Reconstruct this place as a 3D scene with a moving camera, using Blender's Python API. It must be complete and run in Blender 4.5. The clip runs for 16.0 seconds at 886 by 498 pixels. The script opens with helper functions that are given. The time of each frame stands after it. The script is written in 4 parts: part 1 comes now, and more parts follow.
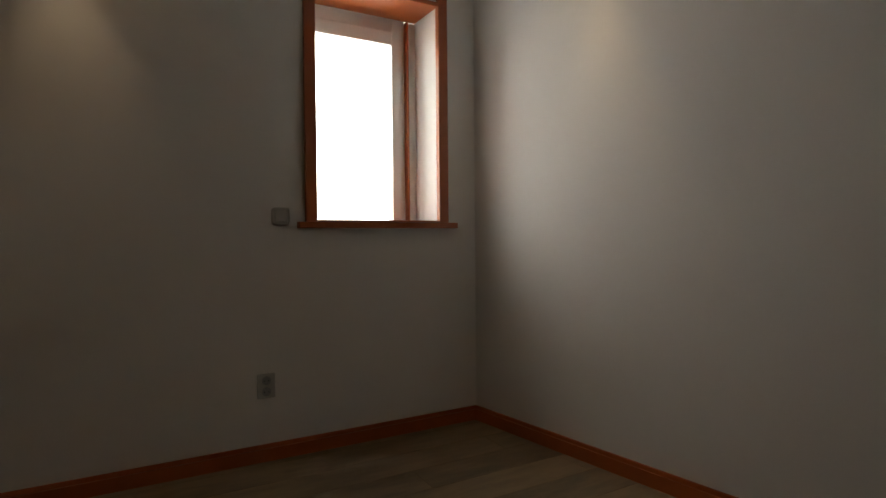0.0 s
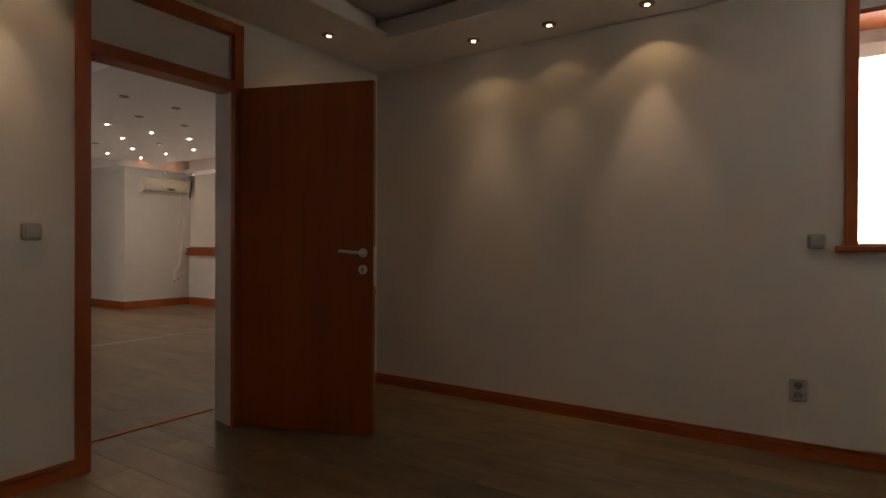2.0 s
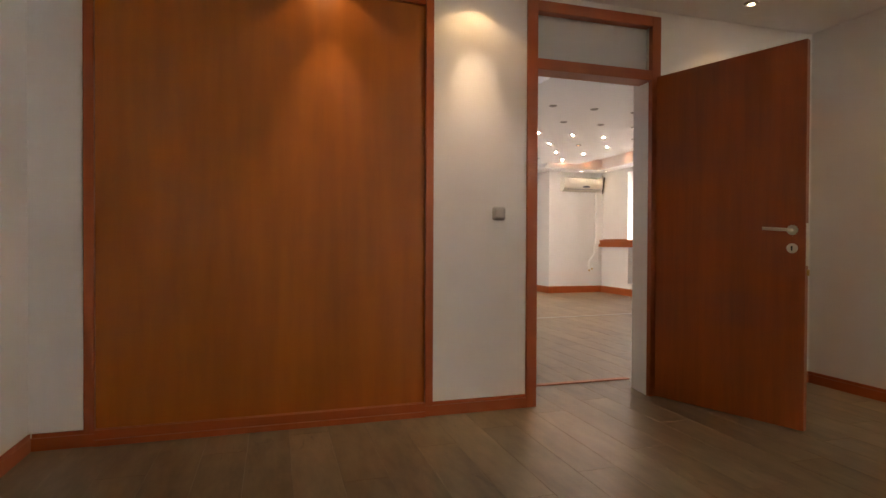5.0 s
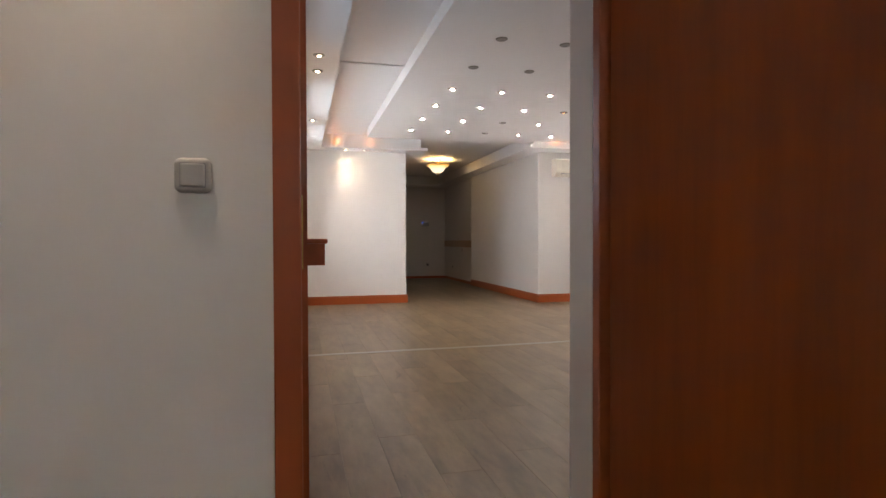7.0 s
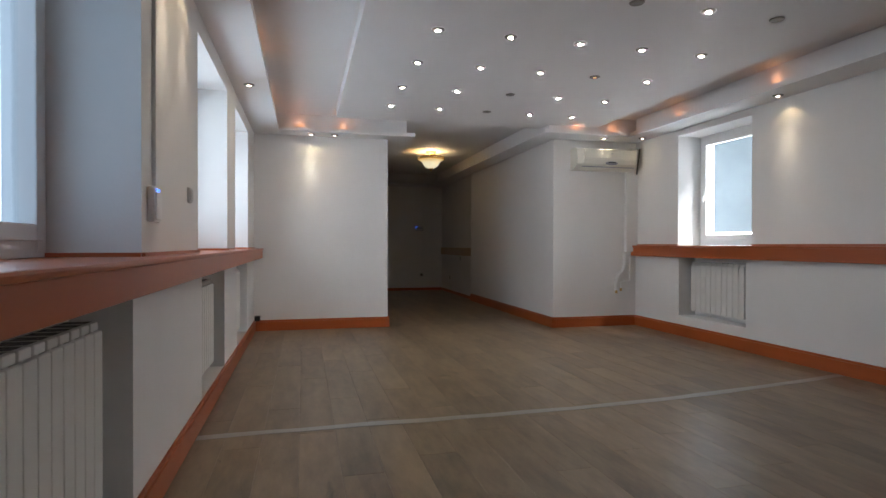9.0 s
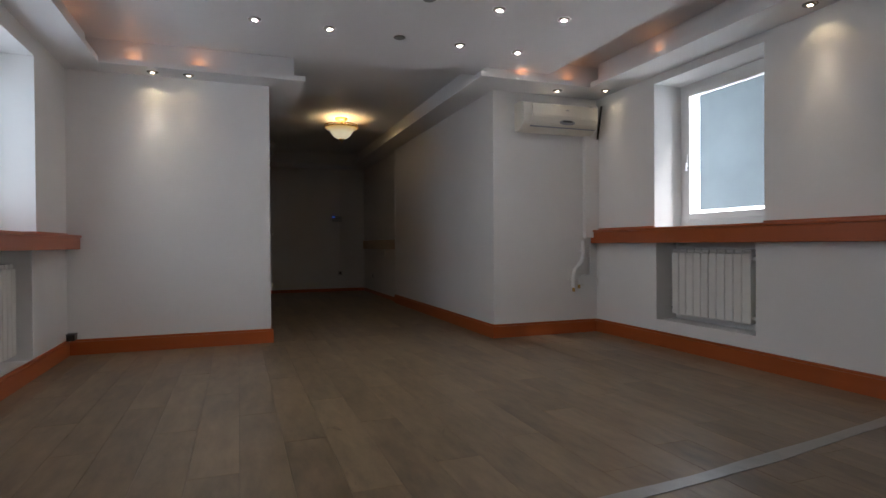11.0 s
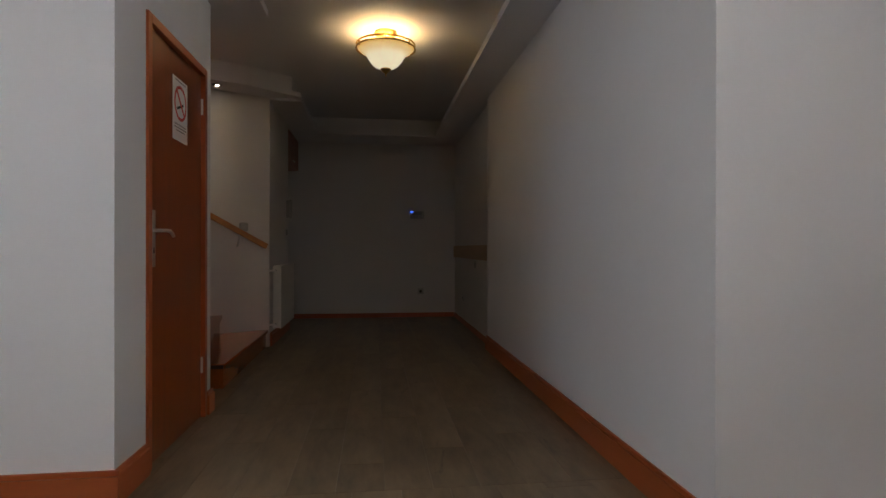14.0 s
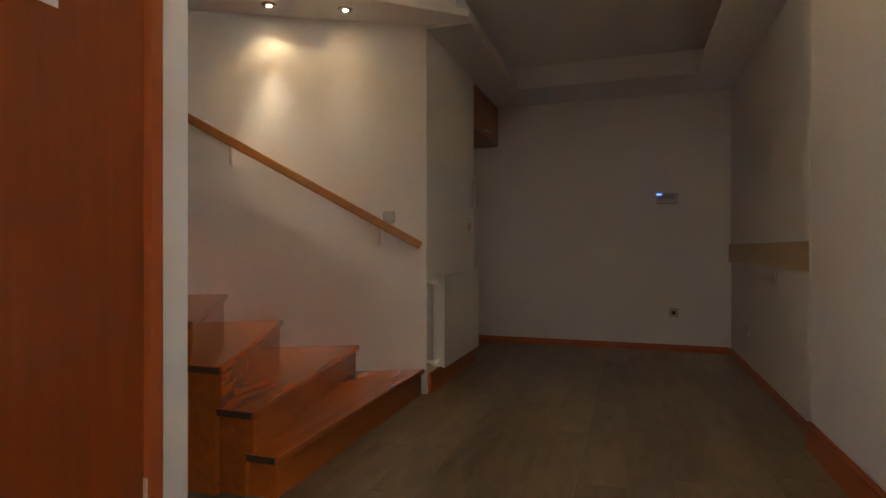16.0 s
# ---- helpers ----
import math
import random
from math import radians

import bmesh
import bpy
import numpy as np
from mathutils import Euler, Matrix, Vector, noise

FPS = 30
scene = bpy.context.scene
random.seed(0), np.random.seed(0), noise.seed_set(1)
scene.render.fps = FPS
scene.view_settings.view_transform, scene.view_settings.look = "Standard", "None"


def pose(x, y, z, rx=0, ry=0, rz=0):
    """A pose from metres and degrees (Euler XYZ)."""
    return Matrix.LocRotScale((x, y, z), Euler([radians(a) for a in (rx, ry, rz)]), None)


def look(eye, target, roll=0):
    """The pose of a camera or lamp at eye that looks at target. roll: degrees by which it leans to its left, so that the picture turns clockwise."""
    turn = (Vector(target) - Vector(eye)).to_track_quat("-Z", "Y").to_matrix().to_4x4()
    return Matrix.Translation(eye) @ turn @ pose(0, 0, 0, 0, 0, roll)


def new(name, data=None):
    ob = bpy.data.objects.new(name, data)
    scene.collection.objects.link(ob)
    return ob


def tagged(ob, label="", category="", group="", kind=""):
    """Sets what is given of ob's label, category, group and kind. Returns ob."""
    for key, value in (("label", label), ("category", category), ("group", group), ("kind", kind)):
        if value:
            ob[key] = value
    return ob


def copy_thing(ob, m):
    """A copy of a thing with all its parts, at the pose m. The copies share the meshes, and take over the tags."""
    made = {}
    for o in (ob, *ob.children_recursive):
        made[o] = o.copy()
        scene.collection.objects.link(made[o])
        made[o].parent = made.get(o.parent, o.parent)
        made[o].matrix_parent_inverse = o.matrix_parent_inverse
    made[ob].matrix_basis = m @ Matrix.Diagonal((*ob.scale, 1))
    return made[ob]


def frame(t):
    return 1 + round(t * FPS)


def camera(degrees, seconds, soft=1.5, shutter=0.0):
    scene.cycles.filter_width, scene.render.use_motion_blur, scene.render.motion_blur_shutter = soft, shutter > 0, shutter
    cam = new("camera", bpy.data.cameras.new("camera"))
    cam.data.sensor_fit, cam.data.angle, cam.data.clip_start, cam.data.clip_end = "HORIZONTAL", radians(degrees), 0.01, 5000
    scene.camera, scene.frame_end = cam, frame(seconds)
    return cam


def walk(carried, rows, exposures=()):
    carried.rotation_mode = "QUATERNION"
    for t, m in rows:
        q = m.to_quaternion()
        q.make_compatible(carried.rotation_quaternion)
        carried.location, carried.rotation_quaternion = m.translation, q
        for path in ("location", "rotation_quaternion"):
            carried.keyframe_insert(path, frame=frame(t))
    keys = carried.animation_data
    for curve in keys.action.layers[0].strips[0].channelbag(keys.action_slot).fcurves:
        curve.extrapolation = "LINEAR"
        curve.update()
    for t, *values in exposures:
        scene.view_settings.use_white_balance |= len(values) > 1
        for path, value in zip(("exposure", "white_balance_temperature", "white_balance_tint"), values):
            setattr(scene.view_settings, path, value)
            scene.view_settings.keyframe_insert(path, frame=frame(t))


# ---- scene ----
cam = camera(77.0, 16.0)
PATH = [
    (0, (-1.266, -2.286, 1.008), (0.472, -3.276, 0.969), -0.5),
    (0.5, (-1.364, -2.355, 0.943), (0.581, -2.819, 0.952), -0.4),
    (1, (-1.568, -2.377, 1.004), (0.432, -2.406, 1.005), -0.0),
    (1.5, (-1.815, -2.628, 1.02), (0.062, -1.939, 1.025), 0.1),
    (2, (-2.093, -2.862, 1.079), (-0.418, -1.769, 1.071), 0.2),
    (2.5, (-2.217, -3.079, 1.071), (-0.684, -1.795, 1.066), 0.2),
    (3, (-2.343, -3.187, 1.04), (-0.983, -1.72, 1.043), 0.2),
    (3.5, (-2.46, -3.297, 0.993), (-1.323, -1.652, 1.0), 0.3),
    (4, (-2.569, -3.326, 0.968), (-1.725, -1.513, 0.971), 0.5),
    (4.2, (-2.584, -3.306, 0.957), (-1.849, -1.446, 0.958), 0.6),
    (6.5, (-1.065, -1.852, 0.993), (-0.552, 0.08, 0.963), -0.0),
    (7, (-0.791, -1.389, 0.989), (-0.297, 0.549, 0.958), -0.2),
    (7.5, (-0.553, -0.885, 0.983), (-0.092, 1.061, 0.955), -0.2),
    (8, (-0.441, -0.424, 0.988), (-0.01, 1.528, 0.97), -0.0),
    (8.5, (-0.292, -0.027, 1.034), (0.143, 1.925, 1.019), 0.3),
    (9, (-0.204, 0.3, 1.044), (0.28, 2.24, 1.029), 0.1),
    (9.5, (-0.124, 0.613, 1.026), (0.458, 2.526, 1.016), 0.0),
    (9.7, (-0.078, 0.755, 1.01), (0.561, 2.65, 0.996), 0.0),
    (12, (1.107, 2.979, 0.867), (1.803, 4.854, 0.85), -0.4),
    (12.5, (1.323, 3.498, 0.891), (1.883, 5.418, 0.88), -0.3),
    (13, (1.526, 4.043, 0.933), (1.966, 5.994, 0.923), -0.3),
    (13.5, (1.663, 4.569, 0.949), (2.041, 6.533, 0.946), -0.3),
    (14, (1.789, 5.156, 0.956), (2.032, 7.141, 0.952), 0.1),
    (14.5, (1.888, 5.681, 0.958), (2.047, 7.675, 0.959), -0.3),
    (15, (1.929, 6.282, 0.913), (1.903, 8.282, 0.924), -0.7),
    (15.3, (2.008, 6.581, 0.908), (1.819, 8.572, 0.922), -0.7),
    (15.7, (2.065, 7.003, 0.916), (1.65, 8.96, 0.933), -0.7),
    (16, (2.035, 7.285, 0.945), (1.399, 9.182, 0.945), 0.0),
]
EXPO = [(0, -0.25, 8600, 18), (1.5, 0.25, 9100, 22), (2.5, 0.75, 9200, 27), (4.0, 1.75, 9000, 26), (6.5, 2.2, 7300, 19), (7.0, 1.95, 7000, 18), (8.0, 1.72, 6600, 16), (9.0, 1.15, 6200, 13),
        (9.7, 0.92, 6200, 13), (12.0, 0.45, 6200, 16), (13.5, 0.88, 6200, 15), (14.5, 1.2, 6400, 14), (16.0, 2.35, 7000, 16)]
walk(cam, [(t, look(eye, target, roll)) for t, eye, target, roll in PATH], EXPO)

# ---- world and light strengths ----
world = bpy.data.worlds.new("sky")
scene.world = world
world.use_nodes = True
wn = world.node_tree.nodes
sky = wn.new("ShaderNodeTexSky")
sky.sky_type = 'NISHITA'
sky.sun_disc = False
sky.sun_elevation, sky.sun_rotation = radians(52.4), radians(142.6)
wn["Background"].inputs["Strength"].default_value = 0.1
world.node_tree.links.new(sky.outputs[0], wn["Background"].inputs["Color"])

SKY_LEFT, SKY_RIGHT, SKY_BED = 2.4, 9.0, 11.0
SPOT_WATT, BOWL_WATT = 3.3, 4.6
WARM = (1.0, 0.76, 0.43)
sun = bpy.data.lights.new("sun", 'SUN')
sun.energy, sun.angle, sun.color = 2.0, radians(9.0), (1.0, 0.97, 0.93)
new("sun", sun).matrix_world = look((0.42, -0.55, 0.9), (0, 0, 0))


def spot(x, y, z, watt=SPOT_WATT, color=WARM, size=112, aim=(0, 0), blend=1.0):
    d = bpy.data.lights.new("downlight_lamp", 'SPOT')
    d.energy, d.color, d.spot_size, d.spot_blend, d.shadow_soft_size = watt, color, radians(size), blend, 0.012
    ob = new("downlight_lamp", d)
    ob.matrix_world = look((x, y, z), (x + aim[0], y + aim[1], z - 1))
    return ob


# ---- materials ----
def material(name, color, rough=0.5, metal=0.0, grain=None, vary=0.06, scale=6.0, bump=0.0, bump_scale=60.0,
             spec=0.5, coat=0.0, rand=0.0, emit=None, strength=0.0, transmission=0.0, color2=None):
    m = bpy.data.materials.new(name)
    m.use_nodes = True
    nt = m.node_tree
    b = nt.nodes["Principled BSDF"]
    b.inputs["Roughness"].default_value = rough
    b.inputs["Metallic"].default_value = metal
    b.inputs["Specular IOR Level"].default_value = spec
    b.inputs["Coat Weight"].default_value = coat
    b.inputs["Coat Roughness"].default_value = 0.12
    b.inputs["Transmission Weight"].default_value = transmission
    if emit:
        b.inputs["Emission Color"].default_value = (*emit, 1)
        b.inputs["Emission Strength"].default_value = strength
    co = nt.nodes.new("ShaderNodeTexCoord")
    mp = nt.nodes.new("ShaderNodeMapping")
    nt.links.new(co.outputs["Object"], mp.inputs["Vector"])
    if rand:
        info = nt.nodes.new("ShaderNodeObjectInfo")
        mul = nt.nodes.new("ShaderNodeMath")
        mul.operation = 'MULTIPLY'
        mul.inputs[1].default_value = 37.0
        nt.links.new(info.outputs["Random"], mul.inputs[0])
        comb = nt.nodes.new("ShaderNodeCombineXYZ")
        for i in range(3):
            nt.links.new(mul.outputs[0], comb.inputs[i])
        nt.links.new(comb.outputs[0], mp.inputs["Location"])
    if grain:
        mp.inputs["Scale"].default_value = grain
    n1 = nt.nodes.new("ShaderNodeTexNoise")
    n1.inputs["Scale"].default_value = scale
    n1.inputs["Detail"].default_value = 5
    n1.inputs["Roughness"].default_value = 0.6
    nt.links.new(mp.outputs[0], n1.inputs["Vector"])
    n2 = nt.nodes.new("ShaderNodeTexNoise")
    n2.inputs["Scale"].default_value = scale * 0.17
    n2.inputs["Detail"].default_value = 3
    nt.links.new(mp.outputs[0], n2.inputs["Vector"])
    add = nt.nodes.new("ShaderNodeMath")
    add.operation = 'ADD'
    nt.links.new(n1.outputs["Fac"], add.inputs[0])
    nt.links.new(n2.outputs["Fac"], add.inputs[1])
    last = add.outputs[0]
    if rand:
        sc = nt.nodes.new("ShaderNodeMath")
        sc.operation = 'MULTIPLY_ADD'
        sc.inputs[1].default_value, sc.inputs[2].default_value = rand, -rand / 2
        nt.links.new(info.outputs["Random"], sc.inputs[0])
        a2 = nt.nodes.new("ShaderNodeMath")
        a2.operation = 'ADD'
        nt.links.new(last, a2.inputs[0])
        nt.links.new(sc.outputs[0], a2.inputs[1])
        last = a2.outputs[0]
    mr = nt.nodes.new("ShaderNodeMapRange")
    mr.inputs["From Min"].default_value, mr.inputs["From Max"].default_value = 0.65, 1.35
    nt.links.new(last, mr.inputs["Value"])
    ramp = nt.nodes.new("ShaderNodeMix")
    ramp.data_type = 'RGBA'
    c2 = color2 or tuple(c * (1 + vary) for c in color)
    c1 = tuple(c * (1 - vary) for c in color)
    ramp.inputs["A"].default_value = (*c1, 1)
    ramp.inputs["B"].default_value = (*c2, 1)
    nt.links.new(mr.outputs[0], ramp.inputs["Factor"])
    nt.links.new(ramp.outputs["Result"], b.inputs["Base Color"])
    rr = nt.nodes.new("ShaderNodeMapRange")
    rr.inputs["To Min"].default_value, rr.inputs["To Max"].default_value = max(0, rough - 0.025), min(1, rough + 0.025)
    nt.links.new(n1.outputs["Fac"], rr.inputs["Value"])
    nt.links.new(rr.outputs[0], b.inputs["Roughness"])
    if bump:
        n3 = nt.nodes.new("ShaderNodeTexNoise")
        n3.inputs["Scale"].default_value = bump_scale
        n3.inputs["Detail"].default_value = 4
        nt.links.new(mp.outputs[0], n3.inputs["Vector"])
        bp = nt.nodes.new("ShaderNodeBump")
        bp.inputs["Strength"].default_value = bump
        bp.inputs["Distance"].default_value = 0.004
        nt.links.new(n3.outputs["Fac"], bp.inputs["Height"])
        nt.links.new(bp.outputs[0], b.inputs["Normal"])
    return m


WALL = material("white_wall_paint", (0.78, 0.77, 0.755), 0.75, vary=0.025, scale=3, bump=0.12, bump_scale=90, spec=0.3)
CEIL = material("white_ceiling_paint", (0.78, 0.775, 0.77), 0.6, vary=0.02, scale=2, bump=0.06, bump_scale=70, spec=0.35)
GLOSS_CEIL = material("satin_ceiling_paint", (0.76, 0.76, 0.765), 0.34, vary=0.02, scale=2, spec=0.5)
WOOD_V = material("reddish_cherry_veneer", (0.30, 0.062, 0.008), 0.32, grain=(9, 9, 0.6), vary=0.22, scale=3, coat=0.2, bump=0.02)
WOOD_Y = material("reddish_cherry_trim", (0.40, 0.092, 0.022), 0.36, grain=(9, 0.6, 9), vary=0.08, scale=3, coat=0.12)
WOOD_X = material("reddish_cherry_rail", (0.40, 0.092, 0.022), 0.36, grain=(0.6, 9, 9), vary=0.08, scale=3, coat=0.12)
WOOD_TRIM = material("reddish_cherry_casing", (0.38, 0.085, 0.02), 0.36, grain=(9, 9, 0.6), vary=0.08, scale=3, coat=0.12)
WARDROBE = material("orange_cherry_laminate", (0.42, 0.115, 0.012), 0.36, grain=(5, 5, 0.5), vary=0.2, scale=2.5, coat=0.1)
STAIR = material("varnished_stair_wood", (0.40, 0.105, 0.02), 0.26, grain=(6, 0.7, 6), vary=0.25, scale=4, coat=0.4)
# the cherry veneer again, darkened to stand for the weaker light on door_2
WOOD_SHADED = material("shaded_cherry_veneer", (0.2, 0.04, 0.007), 0.3, grain=(9, 9, 0.6), vary=0.25, scale=3, coat=0.25, bump=0.02)
STAIR_DARK = material("dark_stair_end_grain", (0.05, 0.018, 0.01), 0.3, grain=(6, 6, 2), vary=0.25, scale=5, coat=0.2)
RAILWOOD = material("honey_oak_rail", (0.46, 0.2, 0.055), 0.35, grain=(0.7, 6, 6), vary=0.2, scale=5)
BEIGE = material("beige_wood_board", (0.50, 0.36, 0.23), 0.5, grain=(8, 0.6, 8), vary=0.12, scale=3)
PLANK = material("grey_oak_laminate", (0.19, 0.138, 0.084), 0.34, grain=(4.2, 1.1, 4.2), vary=0.48, scale=3.6, rand=0.05,
                 bump=0.05, bump_scale=14, spec=0.45)


def add_knots(m):
    """Dark cracks and knots, drawn out along the plank, over the oak print."""
    nt = m.node_tree
    b = nt.nodes["Principled BSDF"]
    old = b.inputs["Base Color"].links[0].from_socket
    vec = next(n for n in nt.nodes if n.bl_idname == "ShaderNodeMapping").outputs[0]
    nz = nt.nodes.new("ShaderNodeTexNoise")
    nz.inputs["Scale"].default_value, nz.inputs["Detail"].default_value, nz.inputs["Distortion"].default_value = 2.3, 7, 0.8
    nz.inputs["Roughness"].default_value = 0.72
    nt.links.new(vec, nz.inputs["Vector"])
    mr = nt.nodes.new("ShaderNodeMapRange")
    mr.interpolation_type = 'SMOOTHSTEP'
    mr.inputs["From Min"].default_value, mr.inputs["From Max"].default_value = 0.61, 0.74
    mr.inputs["To Max"].default_value = 0.75
    nt.links.new(nz.outputs["Fac"], mr.inputs["Value"])
    mix = nt.nodes.new("ShaderNodeMix")
    mix.data_type = 'RGBA'
    mix.inputs["B"].default_value = (0.05, 0.033, 0.022, 1)
    nt.links.new(mr.outputs[0], mix.inputs["Factor"])
    nt.links.new(old, mix.inputs["A"])
    nt.links.new(mix.outputs["Result"], b.inputs["Base Color"])


add_knots(PLANK)
SUBFLOOR = material("dark_floor_joint", (0.07, 0.055, 0.045), 0.8)
PVC = material("white_window_plastic", (0.8, 0.8, 0.79), 0.3, vary=0.015)
RADIATOR = material("white_radiator_enamel", (0.76, 0.75, 0.71), 0.35, vary=0.03, scale=8)
CREAM = material("cream_appliance_plastic", (0.74, 0.71, 0.62), 0.35, vary=0.02)
PLATE = material("white_switch_plastic", (0.47, 0.47, 0.46), 0.35, vary=0.02)
GREY = material("grey_plastic", (0.3, 0.31, 0.33), 0.4, vary=0.05)
DARK = material("dark_plastic", (0.02, 0.02, 0.022), 0.4, vary=0.1)
CHROME = material("brushed_nickel", (0.75, 0.73, 0.69), 0.42, metal=1.0, vary=0.04)
RING = material("dull_nickel_ring", (0.28, 0.27, 0.25), 0.35, metal=1.0, vary=0.05)
BRASS = material("aged_brass", (0.55, 0.36, 0.12), 0.28, metal=1.0, vary=0.15, scale=20)
TAPE = material("silver_tape", (0.34, 0.34, 0.34), 0.3, metal=0.6, vary=0.15, scale=14, bump=0.3, bump_scale=25)
PAPER = material("white_paper", (0.78, 0.78, 0.78), 0.6, vary=0.02)
RED = material("red_print", (0.6, 0.04, 0.03), 0.5)
PRINT = material("grey_print", (0.3, 0.3, 0.3), 0.6)
BLACK = material("black_print", (0.03, 0.03, 0.03), 0.6)
LAMP_ON = material("lit_lamp_glass", (0.9, 0.85, 0.75), 0.3, emit=(1.0, 0.9, 0.76), strength=195.0)
LAMP_SOFT = material("lit_wall_lamp_glass", (0.9, 0.85, 0.75), 0.3, emit=(1.0, 0.84, 0.6), strength=14.0)
LAMP_WARM = material("dim_orange_lamp_glass", (0.8, 0.5, 0.3), 0.3, emit=(1.0, 0.4, 0.12), strength=2.5)
LAMP_OFF = material("unlit_lamp_glass", (0.35, 0.35, 0.35), 0.2, vary=0.1)
LED = material("blue_led", (0.05, 0.1, 0.8), 0.3, emit=(0.05, 0.15, 1.0), strength=1.6)
BOWL = material("amber_alabaster_glass", (0.75, 0.6, 0.32), 0.3, grain=(1, 1, 0.4), vary=0.2, scale=10, emit=(1.0, 0.8, 0.45), strength=0.5)
FROST = material("frosted_transom_glass", (0.6, 0.6, 0.6), 0.5, vary=0.02)


def glass_material():
    m = bpy.data.materials.new("window_glass")
    m.use_nodes = True
    nt = m.node_tree
    nt.nodes.remove(nt.nodes["Principled BSDF"])
    tr = nt.nodes.new("ShaderNodeBsdfTransparent")
    tr.inputs[0].default_value = (0.93, 0.96, 0.97, 1)
    gl = nt.nodes.new("ShaderNodeBsdfGlossy")
    gl.inputs["Roughness"].default_value = 0.03
    mix = nt.nodes.new("ShaderNodeMixShader")
    mix.inputs[0].default_value = 0.07
    nt.links.new(tr.outputs[0], mix.inputs[1])
    nt.links.new(gl.outputs[0], mix.inputs[2])
    nt.links.new(mix.outputs[0], nt.nodes["Material Output"].inputs[0])
    return m


GLASS = glass_material()


def fade_bowl(m, low, high, z0, z1):
    """The glass glows cream in the bowl and amber in the flange."""
    nt = m.node_tree
    co = nt.nodes.new("ShaderNodeTexCoord")
    sep = nt.nodes.new("ShaderNodeSeparateXYZ")
    mr = nt.nodes.new("ShaderNodeMapRange")
    mr.inputs["From Min"].default_value, mr.inputs["From Max"].default_value = z0, z1
    mix = nt.nodes.new("ShaderNodeMix")
    mix.data_type = 'RGBA'
    mix.inputs["A"].default_value = (*low, 1)
    mix.inputs["B"].default_value = (*high, 1)
    nt.links.new(co.outputs["Object"], sep.inputs[0])
    nt.links.new(sep.outputs[2], mr.inputs["Value"])
    nt.links.new(mr.outputs[0], mix.inputs["Factor"])
    nt.links.new(mix.outputs["Result"], nt.nodes["Principled BSDF"].inputs["Emission Color"])


fade_bowl(BOWL, (0.75, 0.66, 0.42), (0.62, 0.36, 0.08), -0.2, -0.13)


def film_material():
    """Grey frosted film: little light comes through, cloudy at two scales."""
    m = bpy.data.materials.new("frosted_film")
    m.use_nodes = True
    nt = m.node_tree
    nt.nodes.remove(nt.nodes["Principled BSDF"])
    co = nt.nodes.new("ShaderNodeTexCoord")
    n1 = nt.nodes.new("ShaderNodeTexNoise")
    n1.inputs["Scale"].default_value, n1.inputs["Detail"].default_value = 2.2, 6
    nt.links.new(co.outputs["Object"], n1.inputs["Vector"])
    mix = nt.nodes.new("ShaderNodeMix")
    mix.data_type = 'RGBA'
    mix.inputs["A"].default_value = (0.09, 0.105, 0.112, 1)
    mix.inputs["B"].default_value = (0.22, 0.245, 0.258, 1)
    nt.links.new(n1.outputs["Fac"], mix.inputs["Factor"])
    tr = nt.nodes.new("ShaderNodeBsdfTranslucent")
    df = nt.nodes.new("ShaderNodeBsdfDiffuse")
    nt.links.new(mix.outputs["Result"], tr.inputs[0])
    df.inputs[0].default_value = (0.16, 0.18, 0.19, 1)
    add = nt.nodes.new("ShaderNodeAddShader")
    nt.links.new(tr.outputs[0], add.inputs[0])
    nt.links.new(df.outputs[0], add.inputs[1])
    nt.links.new(add.outputs[0], nt.nodes["Material Output"].inputs[0])
    return m


FILM = film_material()


def sky_backdrop_material(name, color, strength, low=None, axis=1, lo=0.0, hi=1.0):
    """A plain glowing distance outside a window, with one soft change of tone along an axis."""
    m = bpy.data.materials.new(name)
    m.use_nodes = True
    nt = m.node_tree
    nt.nodes.remove(nt.nodes["Principled BSDF"])
    em = nt.nodes.new("ShaderNodeEmission")
    em.inputs["Strength"].default_value = strength
    em.inputs["Color"].default_value = (*color, 1)
    if low:
        co = nt.nodes.new("ShaderNodeTexCoord")
        sep = nt.nodes.new("ShaderNodeSeparateXYZ")
        mr = nt.nodes.new("ShaderNodeMapRange")
        mr.interpolation_type = 'SMOOTHSTEP'
        mr.inputs["From Min"].default_value, mr.inputs["From Max"].default_value = lo, hi
        mix = nt.nodes.new("ShaderNodeMix")
        mix.data_type = 'RGBA'
        mix.inputs["A"].default_value = (*low, 1)
        mix.inputs["B"].default_value = (*color, 1)
        nt.links.new(co.outputs["Object"], sep.inputs[0])
        nt.links.new(sep.outputs[axis], mr.inputs["Value"])
        nt.links.new(mr.outputs[0], mix.inputs["Factor"])
        nt.links.new(mix.outputs["Result"], em.inputs["Color"])
    nt.links.new(em.outputs[0], nt.nodes["Material Output"].inputs[0])
    return m


# ---- mesh helpers ----
def box(bm, x0, x1, y0, y1, z0, z1, bevel=0.0, seg=2):
    v = [bm.verts.new((x, y, z)) for z in (z0, z1) for y in (y0, y1) for x in (x0, x1)]
    fs = [bm.faces.new([v[i] for i in q]) for q in
          ((0, 2, 3, 1), (4, 5, 7, 6), (0, 1, 5, 4), (1, 3, 7, 5), (3, 2, 6, 7), (2, 0, 4, 6))]
    if bevel:
        es = list({e for f in fs for e in f.edges})
        bmesh.ops.bevel(bm, geom=es, offset=bevel, segments=seg, affect='EDGES', profile=0.6)


